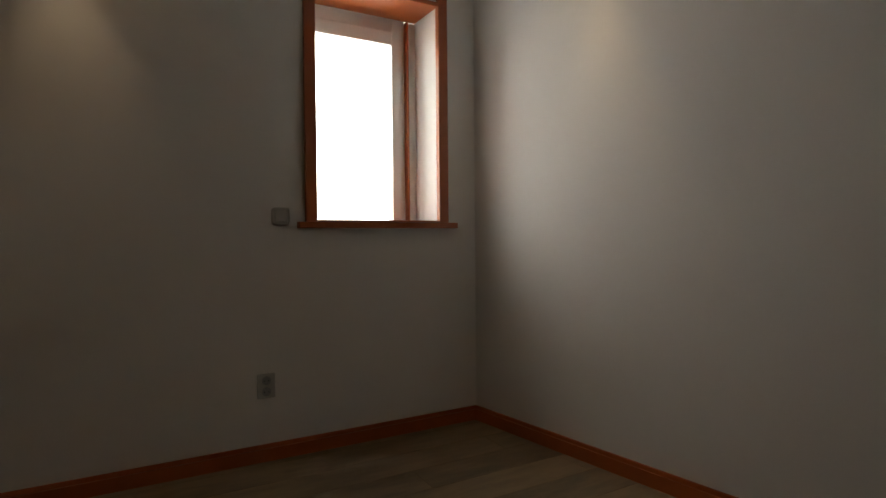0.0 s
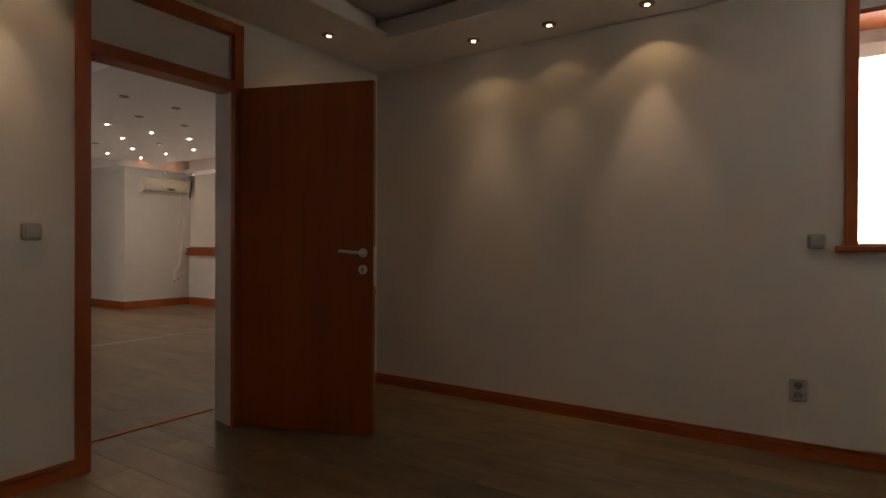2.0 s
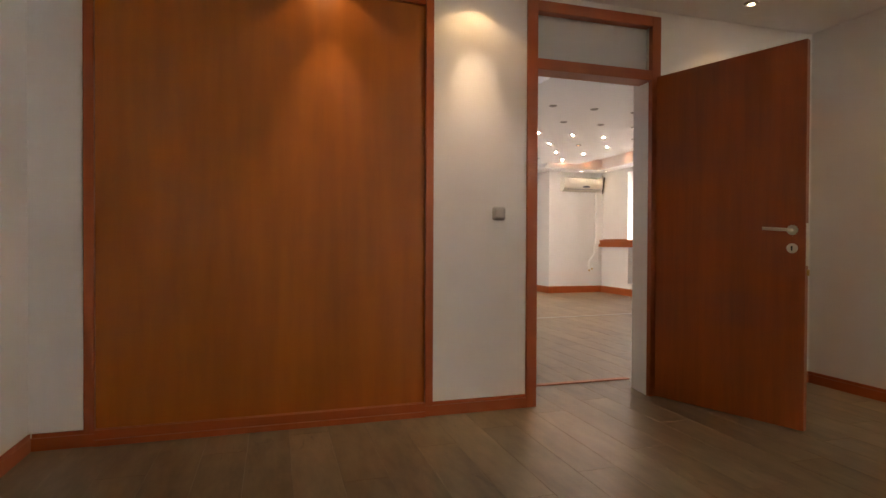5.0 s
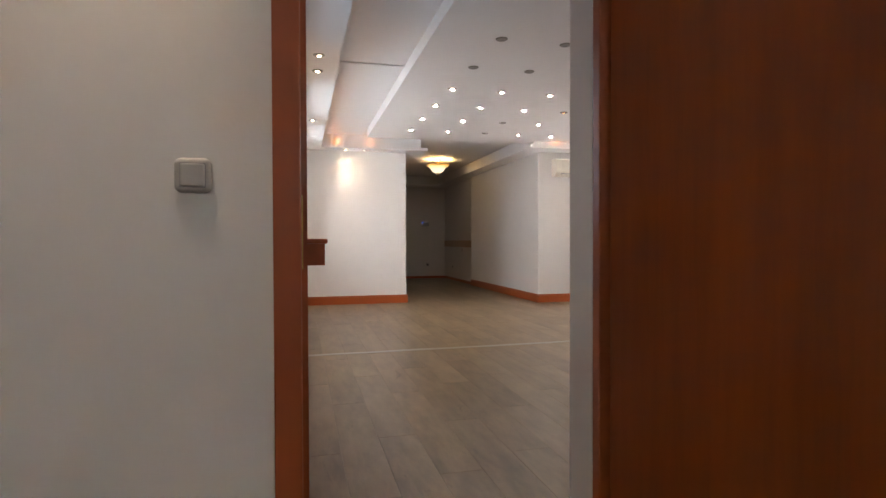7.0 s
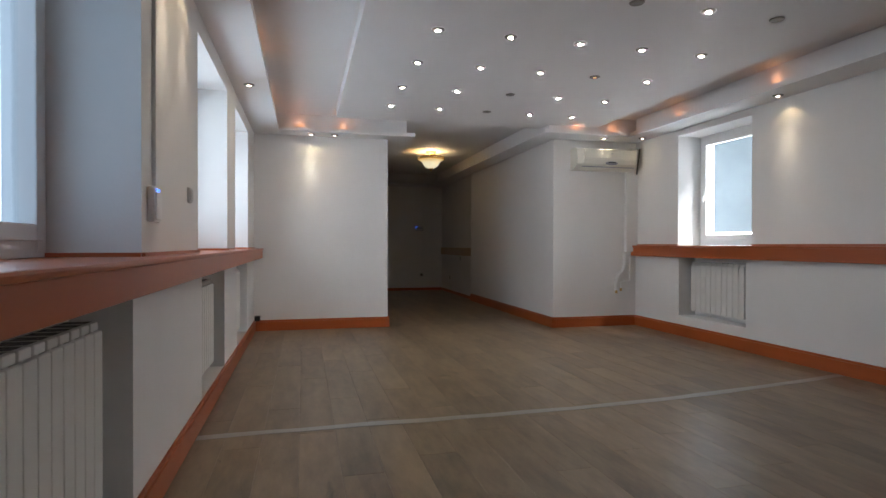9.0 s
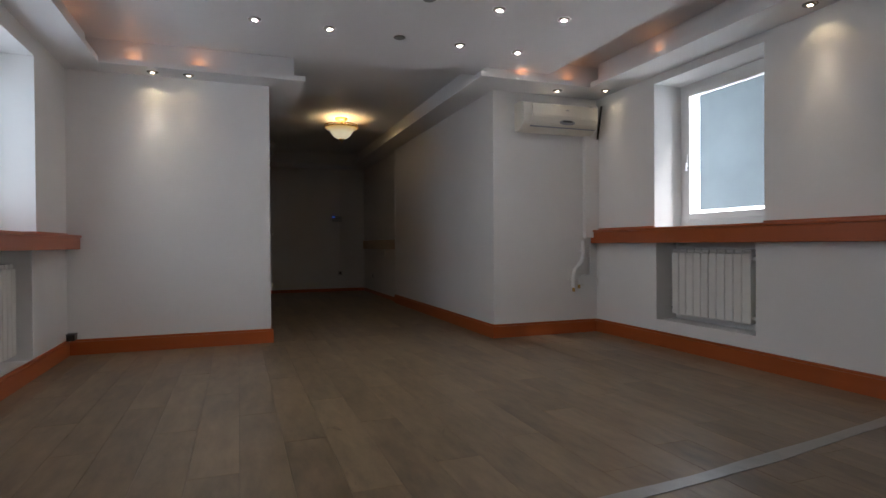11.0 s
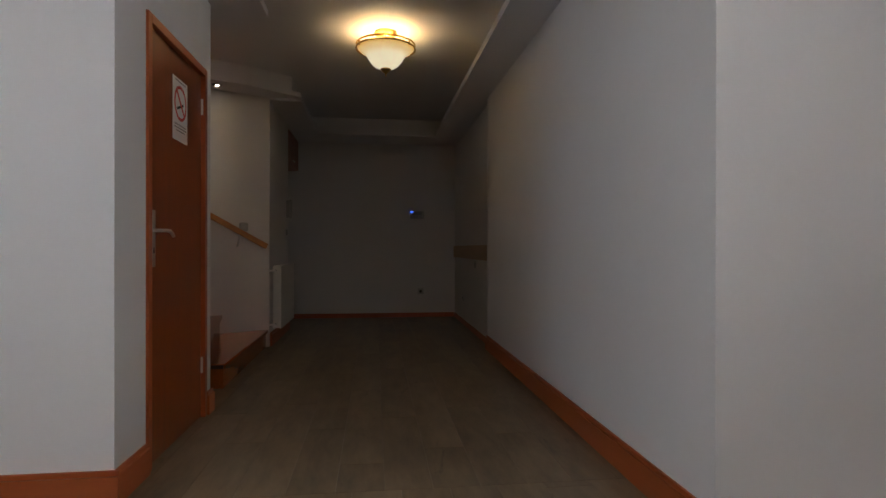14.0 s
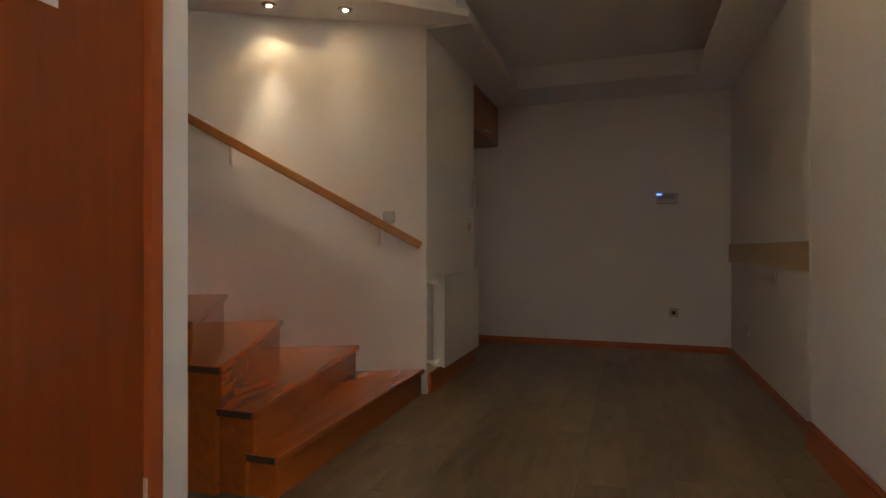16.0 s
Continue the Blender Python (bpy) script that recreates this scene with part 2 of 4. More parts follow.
def prism(bm, pts, z0, z1, bevel=0.0):
    lo = [bm.verts.new((x, y, z0)) for x, y in pts]
    hi = [bm.verts.new((x, y, z1)) for x, y in pts]
    n = len(pts)
    fs = [bm.faces.new(list(reversed(lo))), bm.faces.new(hi)]
    fs += [bm.faces.new((lo[i], lo[(i + 1) % n], hi[(i + 1) % n], hi[i])) for i in range(n)]
    bmesh.ops.recalc_face_normals(bm, faces=fs)
    if bevel:
        es = list({e for f in fs[:2] for e in f.edges})
        bmesh.ops.bevel(bm, geom=es, offset=bevel, segments=2, affect='EDGES', profile=0.6)


def turned(bm, profile, n=32, center=(0, 0, 0)):
    """A body of revolution about z from (radius, height) pairs."""
    rings = []
    for r, z in profile:
        rings.append([bm.verts.new((center[0] + r * math.cos(2 * math.pi * i / n), center[1] + r * math.sin(2 * math.pi * i / n),
                                    center[2] + z)) for i in range(n)])
    for a, b in zip(rings, rings[1:]):
        for i in range(n):
            bm.faces.new((a[i], a[(i + 1) % n], b[(i + 1) % n], b[i]))
    for ring, flip in ((rings[0], True), (rings[-1], False)):
        bm.faces.new(list(reversed(ring)) if flip else ring)


def tube(bm, pts, r, n=10):
    """A round pipe along a line of points."""
    pts = [Vector(p) for p in pts]
    rings = []
    for i, p in enumerate(pts):
        d = (pts[min(i + 1, len(pts) - 1)] - pts[max(i - 1, 0)]).normalized()
        a = d.orthogonal().normalized() if i == 0 else (rings_a - d * rings_a.dot(d)).normalized()
        rings_a = a
        b = d.cross(a)
        rings.append([bm.verts.new(p + r * (a * math.cos(2 * math.pi * k / n) + b * math.sin(2 * math.pi * k / n))) for k in range(n)])
    for u, w in zip(rings, rings[1:]):
        for k in range(n):
            bm.faces.new((u[k], u[(k + 1) % n], w[(k + 1) % n], w[k]))
    bm.faces.new(list(reversed(rings[0])))
    bm.faces.new(rings[-1])


def mesh_of(name, bm, mat, smooth=False):
    me = bpy.data.meshes.new(name)
    bm.to_mesh(me)
    bm.free()
    me.materials.append(mat)
    if smooth:
        me.polygons.foreach_set("use_smooth", [True] * len(me.polygons))
        me.set_sharp_from_angle(angle=radians(40))
    return me


def thing(name, label, category, at=(0, 0, 0), rz=0, group="", kind=""):
    ob = new(name)
    ob.matrix_world = pose(*at, 0, 0, rz)
    ob.empty_display_size = 0.1
    return tagged(ob, label, category, group, kind)


def part(name, bm, mat, parent, label="", smooth=False):
    ob = new(name, mesh_of(name, bm, mat, smooth))
    ob.parent = parent
    return tagged(ob, label)


def boxes(*specs, bevel=0.0):
    bm = bmesh.new()
    for s in specs:
        box(bm, *s, bevel=bevel)
    return bm


def structure(name, bm, mat, label, category, smooth=False):
    return tagged(new(name, mesh_of(name, bm, mat, smooth)), label, category, kind="structure")


# ---- walls ----
H = 2.75
# bedroom
XL, XR, YB = -3.36, 1.33, -3.97
structure("wall_door", boxes((XL - 0.2, -3.12, 0, 0.43, 0, H), (-1.44, -0.83, 0, 0.12, 0, H), (-1.44, -0.90, 0.12, 0.9, 0, H),
          (-3.12, -1.44, 0.05, 0.43, 0, H), (-3.12, -1.44, 0, 0.05, 2.36, H), (0.2, XR, 0, 0.21, 0, H), (0.062, 0.2, 0, 0.019, 0, H),
          (-0.83, 0.062, 0, 0.12, 2.4, H), (-0.90, 0.2, 0.12, 0.21, 2.4, H), (0.062, 0.2, 0.019, 0.12, 2.4, H)), WALL,
          "white painted plaster wall with a doorway and wardrobe recess", "wall")
structure("wall_bed_window", boxes((XR, XR + 0.35, YB, -3.74, 0, H), (XR, XR + 0.35, -3.07, 0, 0, H),
          (XR, XR + 0.35, -3.74, -3.07, 0, 1.09), (XR, XR + 0.35, -3.74, -3.07, 2.25, H)), WALL,
          "white painted wall with a small window opening", "wall")
YS = -4.75


def back_y(x):
    """The line of the bedroom's back wall, which runs slightly askew."""
    return YB - 0.135 * (XR - x)


bm = bmesh.new()
prism(bm, [(XL - 0.2, back_y(XL - 0.2)), (XL - 0.2, back_y(XL - 0.2) - 0.2), (XR + 0.35, YB - 0.2), (XR + 0.35, back_y(XR + 0.35) - 0.001), (XR, YB)], 0, H)
structure("wall_bed_back", bm, WALL, "white painted plaster wall", "wall")
structure("wall_bed_side", boxes((XL - 0.2, XL, YS, 0, 0, H)), WALL, "white painted plaster wall", "wall")
# living room
LX, RX, PY, CY, CX = -0.79, 4.02, 7.355, 6.785, 2.85
structure("wall_living_back", boxes((XR, RX + 0.4, 0.01, 0.208, 0, H)), WALL, "white painted plaster wall", "wall")
LWIN = ((1.33, 2.58), (3.71, 4.96), (5.48, 6.62))
LNICHE = ((1.52, 2.47), (3.84, 4.80), (5.58, 6.53))
bm = boxes((LX - 0.45, LX - 0.411, 0.9, 1.09, 0, H))
ys = 1.09
for (a, b), (c, d) in zip(LWIN, LNICHE):
    box(bm, LX - 0.45, LX, ys, a, 0.885, H)
    box(bm, LX - 0.45, LX, a, b, 2.25, H)
    box(bm, LX - 0.45, LX, a, b, 0.885, 0.99)
    ys = b
box(bm, LX - 0.45, LX, ys, 8.75, 0.885, H)
ys = 1.09
for c, d in LNICHE:
    box(bm, LX - 0.45, LX, ys, c, 0, 0.885)
    box(bm, LX - 0.45, LX, c, d, 0, 0.12)
    box(bm, LX - 0.45, LX - 0.2, c, d, 0.12, 0.885)
    ys = d
box(bm, LX - 0.45, LX, ys, 8.75, 0, 0.885)
structure("wall_left", bm, WALL, "white wall with deep windows over radiator niches", "wall")
RW0, RW1, RN0, RN1 = 4.83, 5.93, 4.90, 5.91
structure("wall_right", boxes((RX, RX + 0.4, 0.208, RN0, 0, 0.9), (RX, RX + 0.4, RN1, 7.2, 0, 0.9), (RX, RX + 0.4, RN0, RN1, 0, 0.23),
          (RX + 0.22, RX + 0.4, RN0, RN1, 0.23, 0.9), (RX, RX + 0.4, 0.208, RW0, 0.9, H), (RX, RX + 0.4, RW1, 7.2, 0.9, H),
          (RX, RX + 0.4, RW0, RW1, 0.9, 1.04), (RX, RX + 0.4, RW0, RW1, 2.31, H)), WALL,
          "white wall with a window above a radiator niche", "wall")
structure("wall_column", boxes((CX, RX, CY, 7.2, 0, H), (CX, CX + 0.4, 7.2, 10.33, 0, H)), WALL, "white painted projecting wall", "wall")
FY = 12.855
structure("wall_corridor", boxes((2.9, CX + 0.4, 10.33, FY, 0, H)), WALL, "white painted corridor wall", "wall")
structure("wall_far", boxes((0.3, CX + 0.4, FY, FY + 0.2, 0, H)), WALL, "white wall made of joined panels", "wall")
PX = 0.83
structure("wall_partition", boxes((LX, PX, PY, PY + 0.14, 0, H), (PX - 0.12, PX, PY + 0.14, 7.64, 0, H),
          (PX - 0.12, PX, 8.47, 8.57, 0, H), (PX - 0.12, PX, 7.64, 8.47, 1.965, H), (LX, PX - 0.12, 8.49, 8.57, 0, H)), WALL,
          "white partition wall beside the corridor", "wall")
SY, SX = 10.69, 0.78
TAN = 0.52
def stair_y(x):
    """The line of the slanting wall beside the stairs."""
    return SY - TAN * (SX - x)


bm = boxes((SX - 0.15, SX, SY + 0.1, 11.85, 0, H), (0.3, SX - 0.15, 11.75, 11.85, 0, H), (0.2, 0.3, 11.75, FY, 0, H), (0.3, SX, 11.85, FY, 2.384, H), (-1.85, -1.7, 8.62, 9.6, 0, H), (-1.7, LX - 0.45, 8.5, 8.62, 0, H))
prism(bm, [(SX, SY), (SX, SY + 0.1), (SX - 0.15, SY + 0.1), (-1.7, stair_y(-1.7) + 0.15), (-1.7, stair_y(-1.7))], 0, H)
structure("wall_stairs", bm, WALL, "white painted slanting wall beside the stairs", "wall")

# ---- ceilings ----
CZ = 2.60
structure("ceiling", boxes((-2.0, RX + 0.4, 0.0, FY + 0.2, CZ + 0.01, CZ + 0.12), (XL - 0.2, XR + 0.3, YS, 0.0, CZ + 0.01, CZ + 0.12)), CEIL,
          "white painted ceiling", "ceiling")
structure("ceiling_glossy_band", boxes((-0.58, 0.13, 0.43, 7.2, CZ, CZ + 0.009)), GLOSS_CEIL, "satin white recessed ceiling band", "ceiling")
structure("trim_ceiling_joint", boxes((-0.58, 0.149, 3.69, 3.712, CZ - 0.012, CZ - 0.0005), bevel=0.003), CEIL, "white joint strip across the ceiling band", "trim")
structure("ceiling_panel", boxes((0.15, 3.30, 1.63, 6.75, 2.49, CZ + 0.008), bevel=0.006), CEIL,
          "white suspended ceiling panel with recessed spotlights", "ceiling")


def soffit(x0, x1, y0, y1, open_sides, z=2.38):
    """A lowered ceiling edge: a thin lip that stands out past the box above it."""
    s = 0.09
    cx0, cx1 = x0 + s * ('w' in open_sides), x1 - s * ('e' in open_sides)
    cy0, cy1 = y0 + s * ('s' in open_sides), y1 - s * ('n' in open_sides)
    return [(x0, x1, y0, y1, z, z + 0.045), (cx0, cx1, cy0, cy1, z + 0.045, CZ + 0.005)]


bm = boxes(*soffit(LX, -0.49, 0.43, 7.08, 'e'), *soffit(LX, 1.13, 7.08, 8.0, 'se'), *soffit(0.7, 1.13, 8.0, 8.72, 'en'))
structure("ceiling_soffit_left", bm, CEIL, "white stepped plasterboard soffit", "ceiling")
bm = boxes(*soffit(3.69, RX, 0.21, 6.41, 'w'), *soffit(2.56, RX, 6.41, 6.79, 'sw'), *soffit(2.56, 2.9, 6.79, 12.25, 'w'))
structure("ceiling_soffit_right", bm, CEIL, "white stepped plasterboard soffit", "ceiling")
bm = boxes(*soffit(SX, 2.9, 12.25, FY, 's'), *soffit(SX, 1.08, 10.70, 12.25, 'e'))
prism(bm, [(-1.7, stair_y(-1.7) - 0.36), (0.68, stair_y(0.68) - 0.34), (1.08, 10.64), (1.08, 10.699), (SX, 10.699), (SX, SY), (-1.7, stair_y(-1.7))], 2.4, 2.445)
prism(bm, [(-1.7, stair_y(-1.7) - 0.26), (0.66, stair_y(0.66) - 0.24), (0.99, 10.66), (0.99, 10.699), (SX, 10.699), (SX, SY), (-1.7, stair_y(-1.7))], 2.4452, CZ + 0.005)
structure("ceiling_soffit_stairs", bm, CEIL, "white stepped plasterboard soffit", "ceiling")
BZ = 2.44
bm = boxes(*soffit(0.76, XR, YB, 0, 'w', BZ), *soffit(XL, 0.76, -0.55, 0, 's', BZ), *soffit(XL, 0.76, YS + 0.01, YB + 0.45, 'n', BZ),
           *soffit(XL, XL + 0.55, YB + 0.45, -0.55, 'e', BZ))
structure("ceiling_soffit_bedroom", bm, CEIL, "white lowered plasterboard border of a tray ceiling", "ceiling")

# ---- baseboards ----
def baseboard(name, runs, mat, h=0.13, t=0.022):
    """runs: (x0, y0, x1, y1, nx, ny), the wall's foot and the way it faces."""
    bm = bmesh.new()
    for x0, y0, x1, y1, nx, ny in runs:
        a = sorted((x0, x1 + nx * t)) if nx else sorted((x0, x1))
        b = sorted((y0, y1 + ny * t)) if ny else sorted((y0, y1))
        box(bm, a[0], a[1], b[0], b[1], 0, h - 0.02)
        a2 = sorted((x0, x1 + nx * t * 0.6)) if nx else a
        b2 = sorted((y0, y1 + ny * t * 0.6)) if ny else b
        box(bm, a2[0], a2[1], b2[0], b2[1], h - 0.02, h, bevel=0.004)
    return structure(name, bm, mat, "glossy reddish wooden baseboard", "baseboard")


baseboard("baseboard_left", [(LX, 1.09, LX, PY, 1, 0), (SX, 10.72, SX, 11.85, 1, 0)], WOOD_Y)
baseboard("baseboard_partition", [(LX + 0.022, PY, PX + 0.022, PY, 0, -1), (CX - 0.022, CY, RX - 0.022, CY, 0, -1)], WOOD_X)
baseboard("baseboard_right", [(RX, 0.21, RX, CY, -1, 0), (CX, CY, CX, 10.345, -1, 0)], WOOD_Y)
baseboard("baseboard_partition_end", [(PX, PY, PX, 7.635, 1, 0), (PX, 8.475, PX, 8.585, 1, 0)], WOOD_Y)
baseboard("baseboard_corridor", [(2.9, 10.35, 2.9, FY, -1, 0)], WOOD_Y, 0.06, 0.014)
baseboard("baseboard_far", [(0.3, FY, 2.886, FY, 0, -1)], WOOD_X, 0.06, 0.014)
baseboard("baseboard_bed_window", [(XR, YB, XR, 0, -1, 0)], WOOD_Y, 0.078, 0.016)
baseboard("baseboard_bed_side", [(XL, back_y(XL), XL, 0, 1, 0)], WOOD_Y, 0.078, 0.016)
bm = bmesh.new()
prism(bm, [(XL + 0.017, back_y(XL)), (XR - 0.017, back_y(XR)), (XR - 0.017, back_y(XR) + 0.016), (XL + 0.017, back_y(XL) + 0.016)], 0, 0.06)
prism(bm, [(XL + 0.017, back_y(XL)), (XR - 0.017, back_y(XR)), (XR - 0.017, back_y(XR) + 0.01), (XL + 0.017, back_y(XL) + 0.01)], 0.06, 0.078)
structure("baseboard_bed_back", bm, WOOD_X, "glossy reddish wooden baseboard", "baseboard")
baseboard("baseboard_bed_door", [(XL + 0.016, 0, -0.835, 0, 0, -1), (0.065, 0, XR - 0.016, 0, 0, -1)], WOOD_X, 0.078, 0.016)


# ---- ledges ----
def ledge(name, x0, x1, y0, y1, front, z0, z1):
    """A boxed wooden ledge along y with a thin rounded top board; front: the x of the face towards the room."""
    ob = thing(name, "glossy reddish wooden ledge running under the windows", "ledge", kind="structure")
    part("fascia", boxes((x0, x1, y0, y1, z0, z1 - 0.022), bevel=0.003), WOOD_Y, ob)
    s = 0.012 if front > (x0 + x1) / 2 else -0.012
    a, b = (x0, x1 + s) if s > 0 else (x0 + s, x1)
    part("top_board", boxes((a, b, y0 - 0.012, y1, z1 - 0.022, z1), bevel=0.008), WOOD_Y, ob)
    return ob


ledge("window_ledge_left", LX, -0.69, 1.09, PY, -0.69, 0.882, 0.998)
ledge("window_ledge_right", 3.95, RX, 0.22, CY, 3.95, 0.905, 1.04)
for a, b in LWIN:
    structure("trim_sill", boxes((LX - 0.33, LX - 0.001, a + 0.002, b - 0.002, 0.9905, 0.997)), WOOD_Y, "glossy wooden window board", "sill")
    structure("trim_sill_edge", boxes((LX - 0.33, LX, b - 0.014, b - 0.0005, 0.9975, 1.013)), WOOD_X, "narrow wooden trim", "trim")
for a, b in ((2.58, 3.71), (4.96, 5.48), (6.62, PY)):
    structure("trim_pier", boxes((LX + 0.0005, LX + 0.013, a, b, 0.9985, 1.013)), WOOD_Y, "narrow wooden trim on the ledge", "trim")
structure("trim_right", boxes((RX - 0.013, RX - 0.0005, 0.45, RW0, 1.041, 1.056), (RX - 0.013, RX - 0.0005, RW1, CY, 1.041, 1.056)), WOOD_Y,
          "narrow wooden trim on the ledge", "trim")
structure("trim_sill_right", boxes((RX + 0.001, RX + 0.28, RW0 + 0.002, RW1 - 0.002, 1.0405, 1.0455)), PVC, "white window board", "sill")


# ---- windows ----
def window(name, x, y0, y1, z0, z1, depth, handle_y, inward, label, fw=0.07):
    """A plastic casement in a plane of constant x; inward: +1 where the room lies towards +x."""
    ob = thing(name, label, "window", kind="structure")
    a, b = sorted((x, x - inward * depth))
    fr = part("window_frame", boxes((a, b, y0, y0 + fw, z0, z1), (a, b, y1 - fw, y1, z0, z1), (a, b, y0 + fw, y1 - fw, z0, z0 + fw),
              (a, b, y0 + fw, y1 - fw, z1 - fw, z1), bevel=0.004), PVC, ob)
    i0, i1, k0, k1 = y0 + fw, y1 - fw, z0 + fw, z1 - fw
    s = 0.018 * inward
    c, d = sorted((x + s, x - inward * (depth - 0.02)))
    w = 0.045
    part("sash", boxes((c, d, i0 - 0.012, i0 + w, k0 - 0.012, k1 + 0.012), (c, d, i1 - w, i1 + 0.012, k0 - 0.012, k1 + 0.012),
         (c, d, i0 + w, i1 - w, k0 - 0.012, k0 + w), (c, d, i0 + w, i1 - w, k1 - w, k1 + 0.012), bevel=0.005), PVC, ob)
    g = x - inward * depth * 0.5
    pane = part("pane", boxes((g - 0.004, g + 0.004, i0 + w - 0.005, i1 - w + 0.005, k0 + w - 0.005, k1 - w + 0.005)), GLASS, ob)
    pane.visible_shadow = False
    e, f = sorted((x + s, x + s + 0.035 * inward))
    hz = z0 + 0.42 * (z1 - z0)
    hb = boxes((e, e + 0.012, handle_y - 0.014, handle_y + 0.014, hz - 0.035, hz + 0.035), (e, f, handle_y - 0.008, handle_y + 0.008, hz - 0.008, hz + 0.008),
               (f - 0.012, f, handle_y - 0.011, handle_y + 0.011, hz - 0.01, hz + 0.11), bevel=0.003)
    part("handle", hb, PVC, ob)
    return ob


for k, (a, b) in enumerate(LWIN):
    window(f"window_{k + 1}", -1.1, a, b, 0.9975, 2.25, 0.08, a + 0.09, 1, "white plastic casement window in a deep reveal")
win4 = window("window_4", RX + 0.3, RW0, RW1, 1.046, 2.31, 0.08, RW1 - 0.095, -1, "white plastic casement window above a wooden ledge")
w5 = thing("window_5", "small white window filled with bright daylight", "window", kind="structure")
WX = XR + 0.27
part("window_frame", boxes((WX, WX + 0.07, -3.675, -3.60, 1.10, 2.25), (WX, WX + 0.07, -3.60, -3.07, 2.10, 2.25), (WX + 0.02, WX + 0.07, -3.60, -3.07, 1.092, 1.112),
     (WX + 0.02, WX + 0.07, -3.085, -3.07, 1.112, 2.10), bevel=0.004), PVC, w5)
part("sash", boxes((WX - 0.016, WX, -3.64, -3.592, 1.12, 2.16), (WX - 0.016, WX, -3.592, -3.07, 2.085, 2.16), bevel=0.004), PVC, w5)
part("bead", boxes((WX - 0.03, WX + 0.01, -3.69, -3.676, 1.10, 2.224), bevel=0.003), WOOD_TRIM, w5, "thin reddish wooden bead")
part("reveal_board", boxes((WX - 0.012, WX + 0.07, -3.739, -3.691, 1.10, 2.224)), WALL, w5)
pane = part("pane", boxes((WX + 0.03, WX + 0.038, -3.6, -3.085, 1.112, 2.1)), GLASS, w5)
pane.visible_shadow = False
film_sheet = part("frosted_film", boxes((RX + 0.326, RX + 0.331, RW0 + 0.118, RW1 - 0.19, 1.046 + 0.14, 2.31 - 0.118)), FILM, win4, "grey frosted film that leaves a clear edge")
film_sheet.visible_shadow = False
for k, (a, b) in enumerate(LWIN):
    structure("backdrop_left", boxes((-1.62, -1.6, a - 0.6, b + 0.6, 0.7, 2.9)),
              sky_backdrop_material("daylight_outside_left", (0.62, 0.8, 1.0) if k == 0 else (0.85, 0.93, 1.0), SKY_LEFT * (0.3 if k == 0 else 1.0)), "plain bright sky outside the window", "backdrop")
structure("backdrop_right", boxes((5.2, 5.22, 3.4, 8.2, 0.3, 2.75)),
          sky_backdrop_material("daylight_outside_right", (1.0, 1.0, 1.0), SKY_RIGHT), "plain pale distance outside the window", "backdrop")
structure("backdrop_bedroom", boxes((2.3, 2.32, -5.6, -2.2, 0.5, 4.4)),
          sky_backdrop_material("daylight_outside_bedroom", (0.84, 0.94, 1.0), SKY_BED), "plain bright sky outside the window", "backdrop")

# bedroom window casing
cas = thing("window_casing", "reddish wooden casing and sill around the small window", "window casing", kind="structure")
part("casing_side", boxes((XR - 0.022, XR + 0.012, -3.075, -3.02, 1.09, 2.33), bevel=0.004), WOOD_TRIM, cas)
part("casing_side", boxes((XR - 0.022, XR + 0.012, -3.79, -3.735, 1.09, 2.33), bevel=0.004), WOOD_TRIM, cas)
part("casing_head", boxes((XR - 0.022, XR + 0.25, -3.734, -3.076, 2.225, 2.249), (XR - 0.03, XR - 0.002, -3.81, -3.0, 2.33, 2.38), bevel=0.003), WOOD_Y, cas)
part("sill", boxes((XR - 0.05, XR + 0.25, -3.735, -3.075, 1.0905, 1.10), (XR - 0.05, XR - 0.001, -3.83, -2.98, 1.06, 1.0895), bevel=0.004), WOOD_Y, cas)

# ---- bedroom doorway ----
df = thing("door_frame", "reddish wooden door frame with a frosted transom", "door frame", kind="structure")
part("jamb", boxes((-0.855, -0.79, -0.018, 0.118, 0, 2.40), bevel=0.004), WOOD_TRIM, df)
part("jamb", boxes((0.0, 0.065, -0.018, 0.0195, 0, 2.40), bevel=0.004), WOOD_TRIM, df)
part("head", boxes((-0.79, 0.0, -0.018, 0.118, 2.335, 2.40), bevel=0.004), WOOD_X, df)
part("transom_bar", boxes((-0.79, 0.0, -0.018, 0.118, 1.995, 2.06), bevel=0.004), WOOD_X, df)
part("transom_pane", boxes((-0.79, 0.0, 0.04, 0.055, 2.06, 2.335)), FROST, df, "plain pale frosted panel")
part("stop", boxes((-0.79, -0.775, 0.07, 0.117, 0, 1.995)), WOOD_TRIM, df)
part("strike_plate", boxes((-0.789, -0.786, 0.005, 0.03, 0.92, 1.10)), BRASS, df)
bm = bmesh.new()
prism(bm, [(0.0, 0.0205), (0.03, 0.2125), (0.205, 0.2125), (0.205, 0.0205)], 0, 2.4)
structure("wall_reveal", bm, WALL, "white plaster door reveal", "wall")
post = thing("wood_post", "reddish wooden frame post at the wall end", "post", kind="structure")
part("post_board", boxes((-1.2, -0.79, 0.915, 1.09, 0, 2.6), bevel=0.004), WOOD_TRIM, post)
part("lining_board", boxes((-0.8995, -0.885, 0.79, 0.895, 0, 2.6), bevel=0.003), WOOD_TRIM, post)
part("strike_plate", boxes((-0.885, -0.882, 0.83, 0.85, 0.93, 1.08)), BRASS, post)

